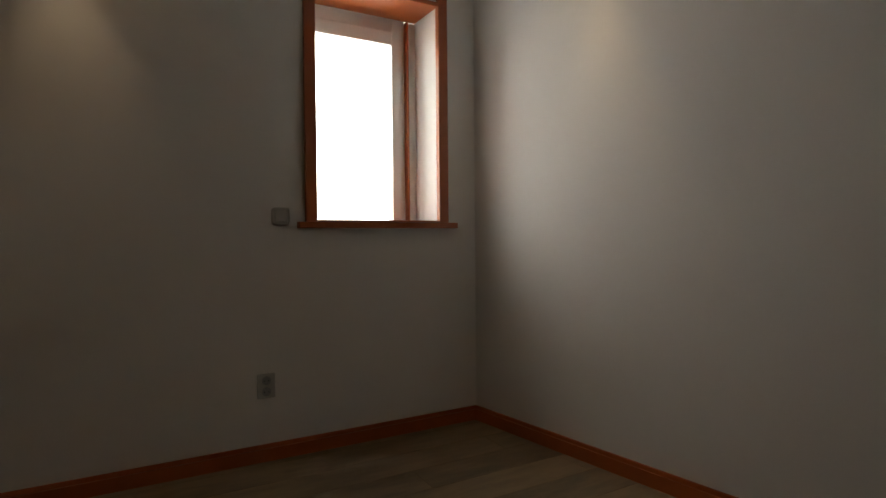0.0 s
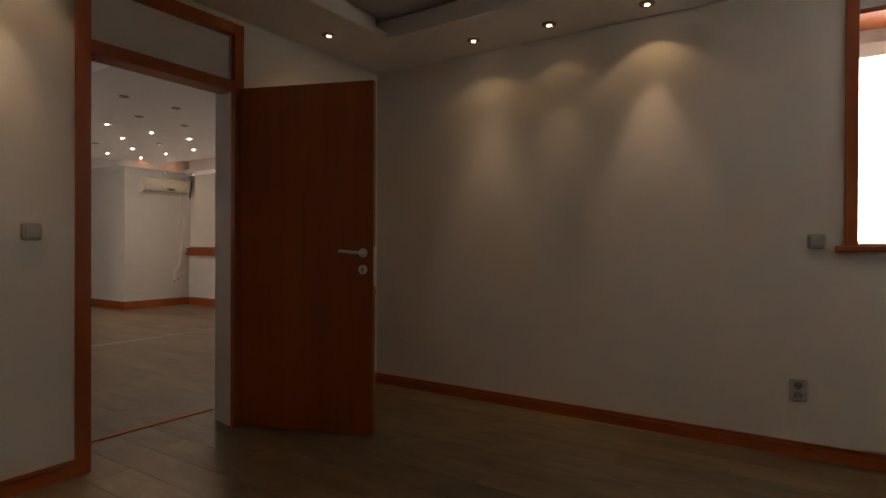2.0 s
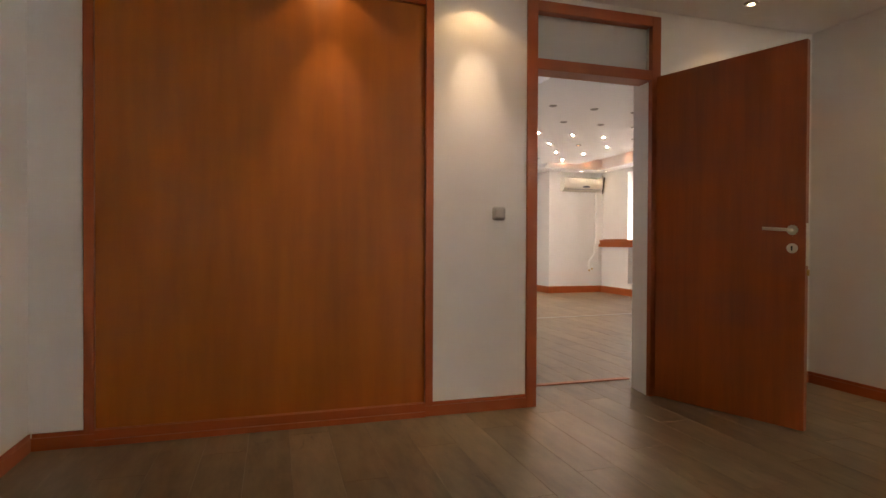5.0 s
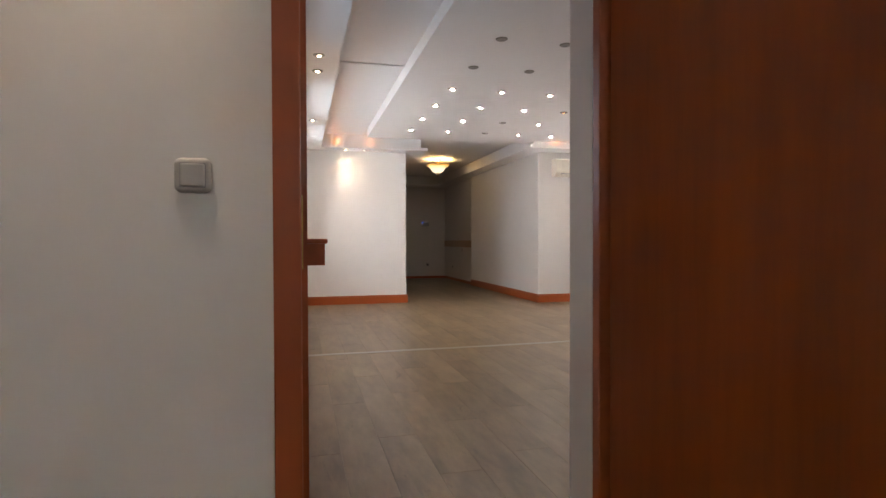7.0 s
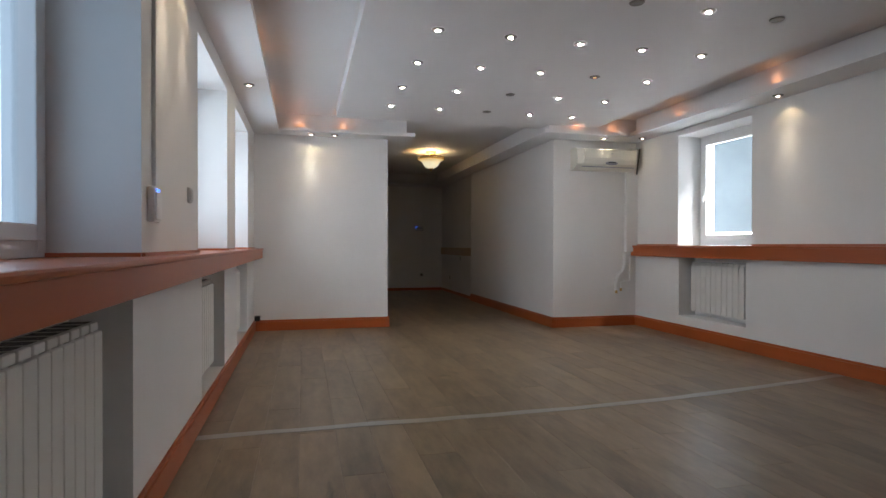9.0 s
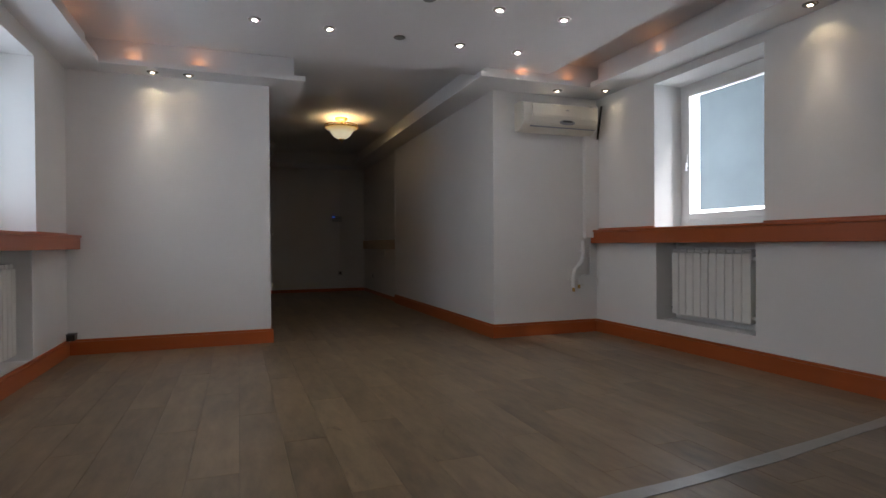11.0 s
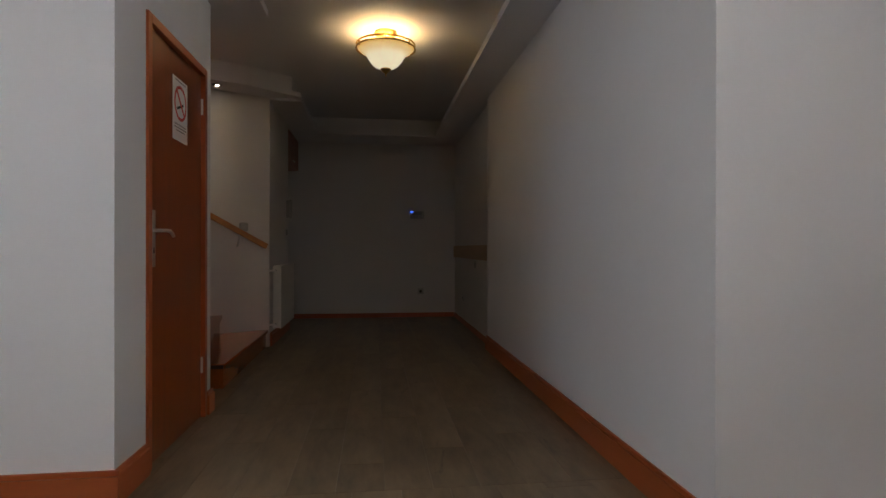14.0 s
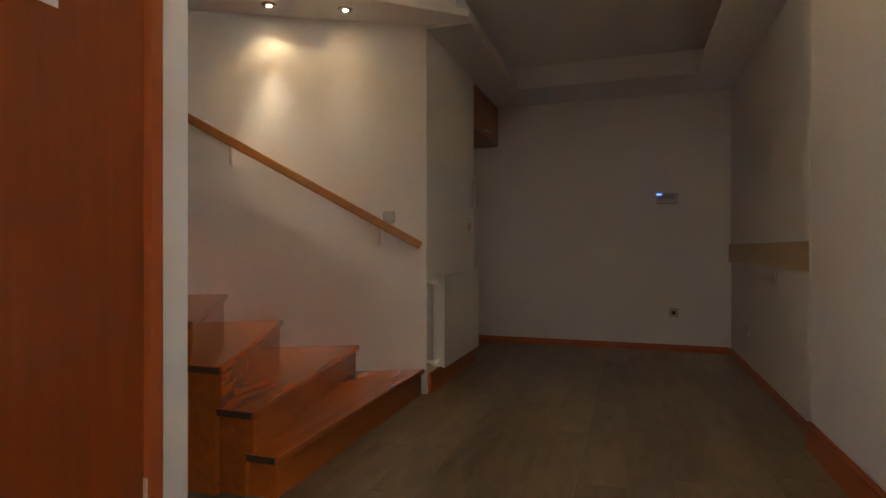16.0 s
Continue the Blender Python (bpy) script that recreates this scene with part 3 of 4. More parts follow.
# open leaf, hinged at the frame's bedroom edge
HX, HY = 0.045, -0.022
ANG = math.degrees(math.atan2(-0.785, 0.295))
door = thing("door_1", "open reddish wooden flush door with nickel handle", "door", (HX, HY, 0.008), ANG)
door["kind"] = "structure"
LEAF = 0.84
part("leaf", boxes((0, LEAF, -0.02, 0.02, 0, 2.01), bevel=0.003), WOOD_V, door)
for zz in (0.25, 1.75):
    bm = bmesh.new()
    turned(bm, [(0.008, 0), (0.008, 0.09)], 12, (0.004, 0.024, zz))
    part("hinge", bm, CHROME, door, smooth=True)


def rosette(x, y, z, side):
    bm = bmesh.new()
    turned(bm, [(0.026, 0), (0.026, 0.006), (0.02, 0.009), (0.005, 0.009)], 24)
    bmesh.ops.transform(bm, matrix=pose(x, y, z, -90 * side, 0, 0), verts=bm.verts)
    return bm


for side, y in ((-1, -0.02), (1, 0.02)):
    part("handle_rosette", rosette(LEAF - 0.06, y, 1.035, side), CHROME, door, smooth=True)
    part("key_rosette", rosette(LEAF - 0.06, y, 0.94, side), CHROME, door, smooth=True)
    part("keyhole", boxes((LEAF - 0.064, LEAF - 0.056, y + side * 0.009 - 0.001, y + side * 0.009 + 0.002, 0.928, 0.952)), DARK, door)
    bm = bmesh.new()
    tube(bm, [(LEAF - 0.06, y, 1.035), (LEAF - 0.06, y + side * 0.04, 1.035), (LEAF - 0.07, y + side * 0.05, 1.036), (LEAF - 0.12, y + side * 0.052, 1.04), (LEAF - 0.185, y + side * 0.05, 1.045)], 0.009)
    part("handle", bm, CHROME, door, smooth=True)
part("latch", boxes((LEAF, LEAF + 0.003, -0.012, 0.012, 0.85, 1.07)), CHROME, door)
part("latch_bolt", boxes((LEAF + 0.003, LEAF + 0.012, -0.006, 0.006, 0.80, 0.83)), BRASS, door)

# wardrobe front set into the wall
wd = thing("wardrobe", "built-in wardrobe with a plain orange cherry front", "wardrobe")
part("front_panel", boxes((-3.09, -1.47, 0.010, 0.034, 0.06, 2.31), bevel=0.002), WARDROBE, wd)
part("side_trim", boxes((-3.135, -3.09, -0.012, 0.045, 0.0, 2.37), bevel=0.003), WOOD_TRIM, wd)
part("side_trim", boxes((-1.47, -1.425, -0.012, 0.045, 0.0, 2.37), bevel=0.003), WOOD_TRIM, wd)
part("top_trim", boxes((-3.09, -1.47, -0.014, 0.045, 2.325, 2.37), (-3.09, -1.47, -0.005, 0.03, 2.29, 2.325), bevel=0.003), WOOD_X, wd)
part("plinth", boxes((-3.09, -1.47, -0.03, 0.045, 0.0, 0.03), (-3.09, -1.47, -0.02, 0.045, 0.03, 0.075), bevel=0.004), WOOD_X, wd)

structure("trim_threshold", boxes((-0.90, 0.15, 0.405, 0.455, 0.0005, 0.007), bevel=0.002), WOOD_X, "orange wooden threshold strip on the floor", "threshold")


# ---- switches, sockets ----
def pillow(w, h, depth, r):
    """A soft plate with rounded corners and a domed rim, its back on y = 0."""
    bm = bmesh.new()
    rings = []
    for inset, y in ((0, 0), (0, -depth * 0.45), (0.0025, -depth * 0.8), (0.007, -depth), (0.014, -depth * 1.02)):
        ring = []
        rr = max(r - inset, 0.003)
        for cx, cz, a0 in ((1, 1, 0), (-1, 1, 90), (-1, -1, 180), (1, -1, 270)):
            for k in range(6):
                a = radians(a0 + 18 * k)
                ring.append(bm.verts.new((cx * (w / 2 - inset - rr) + rr * math.cos(a), y, cz * (h / 2 - inset - rr) + rr * math.sin(a))))
        rings.append(ring)
    n = len(rings[0])
    for a, b in zip(rings, rings[1:]):
        for i in range(n):
            bm.faces.new((a[i], a[(i + 1) % n], b[(i + 1) % n], b[i]))
    bm.faces.new(rings[-1])
    bm.faces.new(list(reversed(rings[0])))
    bmesh.ops.recalc_face_normals(bm, faces=bm.faces)
    return bm


def switch(name, label, at, rz, w=0.08, h=0.08):
    ob = thing(name, label, "light switch", at, rz)
    part("plate", pillow(w, h, 0.014, 0.016), PLATE, ob, smooth=True)
    part("rocker", boxes((-w * 0.33, w * 0.33, -0.0195, -0.008, -h * 0.33, h * 0.33), bevel=0.004), PLATE, ob)
    part("surround", boxes((-w * 0.35, w * 0.35, -0.0148, -0.009, -h * 0.35, h * 0.35)), GREY, ob)
    return ob


def socket(name, label, at, rz, n=1, plug=False):
    ob = thing(name, label, "wall socket", at, rz)
    part("plate", boxes((-0.04, 0.04, -0.01, 0, -0.024 - 0.016 * n, 0.024 + 0.016 * n), bevel=0.004), PLATE, ob)
    for i in range(n):
        z = (i - (n - 1) / 2) * 0.05
        bm = bmesh.new()
        turned(bm, [(0.02, 0), (0.02, 0.003), (0.017, 0.003), (0.016, 0.0005)], 20)
        bmesh.ops.transform(bm, matrix=pose(0, -0.01, z, 90), verts=bm.verts)
        part("outlet", bm, DARK if plug else GREY, ob, smooth=True)
        for dx in (-0.0095, 0.0095):
            bm = bmesh.new()
            turned(bm, [(0.0026, 0), (0.0026, 0.002)], 8)
            bmesh.ops.transform(bm, matrix=pose(dx, -0.0125, z, 90), verts=bm.verts)
            part("pin_hole", bm, DARK, ob)
    return ob


switch("light_switch", "white rocker light switch beside the doorway", (-1.03, 0, 1.14), 0)
switch("light_switch", "white rocker light switch beside the window", (XR, -2.905, 1.115), -90)
socket("wall_socket", "grey-white double wall socket low on the wall", (XR, -2.83, 0.343), -90, 2)
switch("light_switch", "white light switch above the handrail", (0.565, stair_y(0.565), 1.15), 27.5)
socket("wall_socket", "white wall socket with a black outlet", (2.42, FY, 0.355), 0, 1, True)
socket("wall_socket", "white wall socket under a beige board", (2.9, 11.25, 0.77), -90)
socket("wall_socket", "white wall socket low on the corridor wall", (2.9, 12.1, 0.33), -90)
switch("light_switch", "white light switch on the window pier", (LX, 3.45, 1.3), 90)


# ---- radiators ----
def radiator(label, at, rz, width, height, depth, n):
    """An aluminium sectional radiator, its back on y = 0 and its front towards -y."""
    ob = thing("radiator", label, "radiator", at, rz, "radiators")
    w = width / n
    for i in range(n):
        x = -width / 2 + i * w
        bm = boxes((x + 0.0025, x + w - 0.0025, -depth, -depth + 0.018, 0.02, height - 0.03), bevel=0.006)
        box(bm, x + w * 0.4, x + w * 0.6, -depth + 0.018, -0.02, 0.02, height - 0.03)
        box(bm, x + 0.006, x + w - 0.006, -depth + 0.012, -0.02, height - 0.028, height, bevel=0.006)
        sec = part("section", bm, RADIATOR, ob)
        part("air_slot", boxes((x + 0.014, x + w - 0.014, -depth + 0.016, -depth + 0.02, height - 0.026, height - 0.014), (x + 0.012, x + w * 0.46, -depth + 0.03, -0.035, height - 0.0005, height + 0.0008),
             (x + w * 0.54, x + w - 0.012, -depth + 0.03, -0.035, height - 0.0005, height + 0.0008)), DARK, sec)
    for z in (0.06, height - 0.07):
        bm = bmesh.new()
        tube(bm, [(-width / 2 - 0.03, -depth / 2, z), (width / 2 + 0.03, -depth / 2, z)], 0.02, 12)
        part("header_pipe", bm, RADIATOR, ob, smooth=True)
    bm = bmesh.new()
    tube(bm, [(-width / 2 - 0.03, -depth / 2, height - 0.07), (-width / 2 - 0.06, -depth / 2, height - 0.07), (-width / 2 - 0.06, -0.0, height - 0.05)], 0.009)
    part("supply_pipe", bm, RADIATOR, ob, smooth=True)
    bm = bmesh.new()
    turned(bm, [(0.014, 0), (0.017, 0.005), (0.015, 0.03), (0.008, 0.034)], 14)
    bmesh.ops.transform(bm, matrix=pose(-width / 2 - 0.03, -depth / 2, 0.06, 0, -90, 0), verts=bm.verts)
    part("valve", bm, DARK, ob, smooth=True)
    for x in (-width * 0.3, width * 0.3):
        part("bracket", boxes((x - 0.012, x + 0.012, -0.03, 0, height - 0.12, height - 0.06)), RADIATOR, ob)
    return ob


radiator("white ribbed radiator in a niche under the window", (RX + 0.22, 5.42, 0.27), -90, 0.80, 0.58, 0.13, 10)
for c, d in LNICHE:
    radiator("white ribbed radiator in a niche under the ledge", (LX - 0.2, (c + d) / 2 - 0.02, 0.16), 90, d - c - 0.18, 0.63, 0.14, 10)


def panel_radiator(at, rz, width, height, depth):
    ob = thing("panel_radiator", "cream steel panel radiator hung on the wall", "radiator", at, rz)
    part("front_panel", boxes((-width / 2, width / 2, -depth, -depth + 0.014, 0, height), bevel=0.006), RADIATOR, ob)
    part("back_panel", boxes((-width / 2, width / 2, -0.035, -0.022, 0, height), bevel=0.004), RADIATOR, ob)
    part("side_cover", boxes((-width / 2, -width / 2 + 0.004, -depth + 0.014, -0.035, 0.01, height)), RADIATOR, ob)
    part("side_cover", boxes((width / 2 - 0.004, width / 2, -depth + 0.014, -0.035, 0.01, height)), RADIATOR, ob)
    n = 22
    for i in range(n):
        x = -width / 2 + 0.01 + i * (width - 0.02) / n
        part("slat", boxes((x, x + 0.012, -depth + 0.016, -0.036, height - 0.008, height - 0.002)), RADIATOR, ob)
    for z in (0.05, height - 0.05):
        bm = bmesh.new()
        tube(bm, [(-width / 2, -depth / 2, z), (-width / 2 - 0.05, -depth / 2, z), (-width / 2 - 0.055, -depth / 2, z), (-width / 2 - 0.055, 0, z)], 0.009)
        part("pipe", bm, PVC, ob, smooth=True)
        bm = bmesh.new()
        turned(bm, [(0.012, -0.01), (0.016, 0.0), (0.016, 0.03), (0.01, 0.035)], 14)
        bmesh.ops.transform(bm, matrix=pose(-width / 2 - 0.05, -depth / 2, z, 0, -90, 0), verts=bm.verts)
        part("valve", bm, PVC, ob, smooth=True)
    part("bracket", boxes((-width * 0.3, -width * 0.3 + 0.03, -0.022, 0, 0.05, height - 0.05)), RADIATOR, ob)
    part("bracket", boxes((width * 0.3, width * 0.3 + 0.03, -0.022, 0, 0.05, height - 0.05)), RADIATOR, ob)
    return ob


panel_radiator((SX, 11.2, 0.16), 90, 0.88, 0.62, 0.10)

# ---- air conditioner ----
ac = thing("air_conditioner", "cream split air conditioner mounted high on the wall", "air conditioner", (3.08, CY, 1.99))
pts = [(0, 0), (0, 0.27), (-0.12, 0.275), (-0.185, 0.25), (-0.2, 0.13), (-0.185, 0.06), (-0.09, 0.0)]


def extrude_x(profile, x0, x1):
    bm = bmesh.new()
    a = [bm.verts.new((x0, y, z)) for y, z in profile]
    b = [bm.verts.new((x1, y, z)) for y, z in profile]
    n = len(profile)
    fs = [bm.faces.new(a), bm.faces.new(list(reversed(b)))] + [bm.faces.new((a[(i + 1) % n], a[i], b[i], b[(i + 1) % n])) for i in range(n)]
    bmesh.ops.recalc_face_normals(bm, faces=fs)
    bmesh.ops.bevel(bm, geom=[e for e in bm.edges if e.calc_length() > 0.5], offset=0.008, segments=2, affect='EDGES')
    return bm


part("body", extrude_x(pts, 0, 0.82), CREAM, ac, smooth=True)
part("front_panel", extrude_x([(-0.1865, 0.245), (-0.2015, 0.13), (-0.1905, 0.075), (-0.1965, 0.075), (-0.2085, 0.13), (-0.1925, 0.248)], 0.09, 0.815), CREAM, ac)
bm = bmesh.new()
turned(bm, [(0.001, 0), (0.05, 0.0), (0.06, 0.004), (0.05, 0.009), (0.001, 0.009)], 28)
bmesh.ops.transform(bm, matrix=Matrix.Translation((0.47, -0.193, 0.085)) @ pose(0, 0, 0, 100) @ Matrix.Diagonal((1.5, 0.42, 1, 1)), verts=bm.verts)
part("display", bm, GREY, ac, "dark oval display", smooth=True)
part("display_window", boxes((0.42, 0.52, -0.209, -0.203, 0.084, 0.098)), DARK, ac)
part("badge", boxes((0.455, 0.485, -0.2035, -0.199, 0.196, 0.204)), GREY, ac)
part("air_flap", boxes((0.08, 0.8, -0.168, -0.162, 0.03, 0.042)), GREY, ac)
part("top_intake", boxes((0.05, 0.79, -0.1, -0.02, 0.2755, 0.278)), GREY, ac)
duct = thing("pipe_cover", "white boxed pipe cover beside the air conditioner", "pipe cover", (3.885, CY, 1.93))
part("duct_side", extrude_x([(0, 0.04), (0, 0.36), (-0.08, 0.36), (-0.1, 0.33), (-0.05, 0.04)], 0.02, 0.10), WALL, duct)
part("duct_band", extrude_x([(-0.055, 0.03), (-0.125, 0.35), (-0.14, 0.35), (-0.07, 0.03)], 0.1, 0.112), DARK, duct, "dark cut edge")
part("chase", boxes((-0.03, 0.134, -0.05, 0, -0.97, 0.06), bevel=0.004), WALL, duct)
pipes = thing("drain_pipes", "white insulated pipes with brass ends on the wall", "pipes", (3.76, CY, 0.42))
bm = bmesh.new()
tube(bm, [(0.08, -0.03, 0.51), (0.08, -0.04, 0.38), (0.05, -0.045, 0.29), (-0.03, -0.045, 0.22), (-0.05, -0.045, 0.12), (-0.05, -0.05, 0.04)], 0.024, 12)
part("insulated_pipe", bm, PVC, pipes, smooth=True)
bm = bmesh.new()
tube(bm, [(0.16, -0.03, 0.47), (0.16, -0.03, 0.18), (0.15, -0.03, 0.165), (0.05, -0.03, 0.16), (0.02, -0.04, 0.14), (0.02, -0.04, 0.06)], 0.012, 10)
part("thin_pipe", bm, PVC, pipes, smooth=True)
for x, z in ((-0.05, 0.0), (0.02, 0.03)):
    bm = bmesh.new()
    turned(bm, [(0.008, 0), (0.014, 0.004), (0.014, 0.03), (0.01, 0.045)], 10, (x, -0.05 + (x > 0) * 0.01, z))
    part("brass_nut", bm, BRASS, pipes, smooth=True)
part("valve_tail", boxes((0.03, 0.075, -0.05, -0.035, 0.055, 0.07), bevel=0.003), CHROME, pipes)
part("clip", boxes((-0.08, -0.02, -0.03, 0, 0.11, 0.125)), PVC, pipes)
part("clip", boxes((0.06, 0.11, -0.03, 0, 0.4, 0.415)), PVC, pipes)


# ---- recessed spotlights ----
def make_downlight(state):
    ob = thing("recessed_spotlight", {"wall": "lit recessed spotlight close to the wall", "on": "lit round recessed spotlight with a nickel ring", "off": "unlit round recessed spotlight with a nickel ring",
               "warm": "dim orange recessed spotlight with a nickel ring"}[state], "spotlight", group="recessed ceiling spotlights")
    bm = bmesh.new()
    turned(bm, [(0.016, -0.0085), (0.022, -0.0065), (0.03, -0.009), (0.04, -0.0075), (0.045, -0.002), (0.045, 0.001)], 24)
    part("ring", bm, RING, ob, smooth=True)
    bm = bmesh.new()
    turned(bm, [(0.0135, -0.0098), (0.0155, -0.0082)], 18)
    part("lens", bm, {"on": LAMP_ON, "wall": LAMP_SOFT, "off": LAMP_OFF, "warm": LAMP_WARM}[state], ob)
    return ob


PROTO = {}


def downlight(x, y, z, state="on"):
    if state not in PROTO:
        PROTO[state] = make_downlight(state)
        PROTO[state].matrix_basis = pose(x, y, z)
    else:
        copy_thing(PROTO[state], pose(x, y, z))


COLS, ROWS_Y = (0.67, 1.19, 1.72, 2.22, 2.73), (2.55, 3.25, 3.95, 4.64, 5.35, 6.06)
for j, y in enumerate(ROWS_Y):
    for i, x in enumerate(COLS):
        off = j == 0 or (j == 1 and i != 3) or (i == 2 and j in (4, 5))
        downlight(x, y, 2.49, "off" if off else "warm" if (i, j) == (3, 3) else "on")
downlight(1.78, 6.95, CZ + 0.009, "off")
for x, y, z, w, aim in ((-0.12, 7.22, 2.38, 1.3, (0, 0.1)), (0.16, 7.22, 2.38, 0.35, (0, 0.1)), (-0.65, 2.9, 2.38, 1.2, (-0.1, 0)), (-0.65, 3.3, 2.38, 0.8, (-0.1, 0)),
                     (-0.65, 5.22, 2.38, 0.8, (-0.1, 0)), (3.89, 4.4, 2.38, 1.0, (0.08, 0)), (3.89, 6.45, 2.38, 0.5, (0.08, 0)), (3.45, 6.6, 2.38, 0.7, (0, 0.1)),
                     (0.0, 10.10, 2.4, 1.0, (-0.03, 0.06)), (0.40, 10.30, 2.4, 0.4, (-0.03, 0.06)), (0.51, -0.28, BZ, 0.5, (0, 0.1)), (-1.2, -0.19, BZ, 1.4, (0, 0.1)),
                     (-2.0, -0.19, BZ, 0.8, (0, 0.1)), (1.09, -1.02, BZ, 1.0, (0.1, 0)), (1.11, -1.54, BZ, 0.35, (0.1, 0)), (1.13, -2.11, BZ, 1.0, (0.1, 0)),
                     (0.475, -3.88, BZ, 1.6, (0, -0.1))):
    downlight(x, y, z, "wall")
    cool = (1.0, 0.9, 0.6) if (x, y) == (0.0, 10.07) else WARM
    spot(x, y, z - 0.016, SPOT_WATT * w * 0.28, cool, 108, aim, 0.35)
    spot(x, y, z - 0.016, SPOT_WATT * w * 1.8, tuple(0.3 + 0.7 * c for c in cool), 48, aim, 0.9)

# warm lamps that lie hidden on the lips of the soffits
for x, y in ((-0.53, 4.9), (-0.53, 6.6), (-0.25, 7.125), (0.25, 7.125), (3.0, 6.455), (3.5, 6.455), (3.74, 5.6), (3.74, 4.3), (3.74, 3.0), (0.2, 9.95)):
    c = bpy.data.lights.new("cove_lamp", 'POINT')
    c.energy, c.color, c.shadow_soft_size = 0.07, (1.0, 0.38, 0.12), 0.03
    new("cove_lamp", c).location = (x, y, 2.475)

# ---- ceiling lamp ----
ch = thing("ceiling_lamp", "brass semi-flush ceiling lamp with an amber glass bowl", "ceiling lamp", (1.87, 9.46, CZ + 0.01))
bm = bmesh.new()
turned(bm, [(0.001, 0), (0.085, 0), (0.088, -0.012), (0.07, -0.03), (0.03, -0.04), (0.012, -0.05), (0.012, -0.12), (0.02, -0.13), (0.02, -0.15), (0.001, -0.15)][::-1], 32)
part("canopy", bm, BRASS, ch, smooth=True)
for i in range(3):
    a = 2 * math.pi * i / 3 + 0.4
    c, s = math.cos(a), math.sin(a)
    bm = bmesh.new()
    tube(bm, [(0.03 * c, 0.03 * s, -0.035), (0.06 * c, 0.06 * s, -0.06), (0.05 * c, 0.05 * s, -0.10), (0.12 * c, 0.12 * s, -0.115), (0.2 * c, 0.2 * s, -0.115)], 0.006, 8)
    part("arm", bm, BRASS, ch, smooth=True)
for rr, z in ((0.222, -0.098), (0.226, -0.128)):
    ring = [(rr * math.cos(2 * math.pi * i / 48), rr * math.sin(2 * math.pi * i / 48), z) for i in range(49)]
    bm = bmesh.new()
    tube(bm, ring, 0.0065, 8)
    part("rim", bm, BRASS, ch, smooth=True)
for i in range(6):
    a = 2 * math.pi * i / 6 + 0.4
    part("rim_clip", boxes((0.216 * math.cos(a) - 0.006, 0.216 * math.cos(a) + 0.006, 0.216 * math.sin(a) - 0.006, 0.216 * math.sin(a) + 0.006, -0.134, -0.094), bevel=0.003), BRASS, ch)
bm = bmesh.new()
outer = [(0.012, -0.283), (0.04, -0.281), (0.075, -0.268), (0.105, -0.245), (0.128, -0.215), (0.145, -0.185), (0.158, -0.168), (0.178, -0.155), (0.2, -0.143), (0.213, -0.13), (0.216, -0.118)]
n = 48
rings = []
for r, z in outer + [(r - 0.006, z + 0.004) for r, z in reversed(outer)]:
    rings.append([bm.verts.new((r * math.cos(2 * math.pi * i / n), r * math.sin(2 * math.pi * i / n), z)) for i in range(n)])
for a, b in zip(rings, rings[1:]):
    for i in range(n):
        bm.faces.new((a[i], a[(i + 1) % n], b[(i + 1) % n], b[i]))
part("bowl", bm, BOWL, ch, "amber glass fading to cream", smooth=True)
bm = bmesh.new()
turned(bm, [(0.001, -0.34), (0.006, -0.337), (0.005, -0.322), (0.013, -0.315), (0.03, -0.3), (0.042, -0.286), (0.04, -0.276), (0.001, -0.272)], 20)
part("finial", bm, BRASS, ch, smooth=True)
d = bpy.data.lights.new("bowl_lamp", 'POINT')
d.energy, d.color, d.shadow_soft_size = BOWL_WATT, (1.0, 0.76, 0.42), 0.04
new("bowl_lamp", d).location = (1.87, 9.46, CZ - 0.14)

# ---- corridor door with the sign ----
cd = thing("door_2", "closed reddish wooden door carrying a no smoking notice", "door", (PX, 0, 0))
cd["kind"] = "structure"
part("leaf", boxes((-0.06, -0.012, 7.68, 8.43, 0.005, 1.92), bevel=0.003), WOOD_SHADED, cd)
part("frame_side", boxes((-0.1, 0.012, 7.64, 7.68, 0, 1.96), bevel=0.003), WOOD_TRIM, cd)
part("frame_side", boxes((-0.1, 0.012, 8.43, 8.47, 0, 1.96), bevel=0.003), WOOD_TRIM, cd)
part("frame_head", boxes((-0.1, 0.012, 7.68, 8.43, 1.92, 1.96), bevel=0.003), WOOD_Y, cd)
plate = part("handle_plate", boxes((-0.012, -0.001, 7.71, 7.75, 0.87, 1.12), bevel=0.003), CHROME, cd)
bm = bmesh.new()
tube(bm, [(-0.01, 7.73, 1.03), (0.035, 7.73, 1.03), (0.045, 7.745, 1.031), (0.046, 7.785, 1.03), (0.043, 7.825, 1.02), (0.04, 7.85, 1.008)], 0.008)
part("handle", bm, CHROME, cd, smooth=True)
part("keyhole", boxes((-0.003, 0.0, 7.724, 7.736, 0.93, 0.955)), DARK, cd)
for z in (0.25, 1.7):
    part("hinge", boxes((-0.012, 0.0, 8.425, 8.437, z, z + 0.09), bevel=0.002), CHROME, cd)
sg = thing("notice", "white no smoking notice with a red barred circle", "sign", (PX - 0.0115, 8.09, 1.64), 90)
part("sheet", boxes((-0.105, 0.105, -0.0015, 0, -0.155, 0.155)), PAPER, sg)
bm = bmesh.new()
n = 40
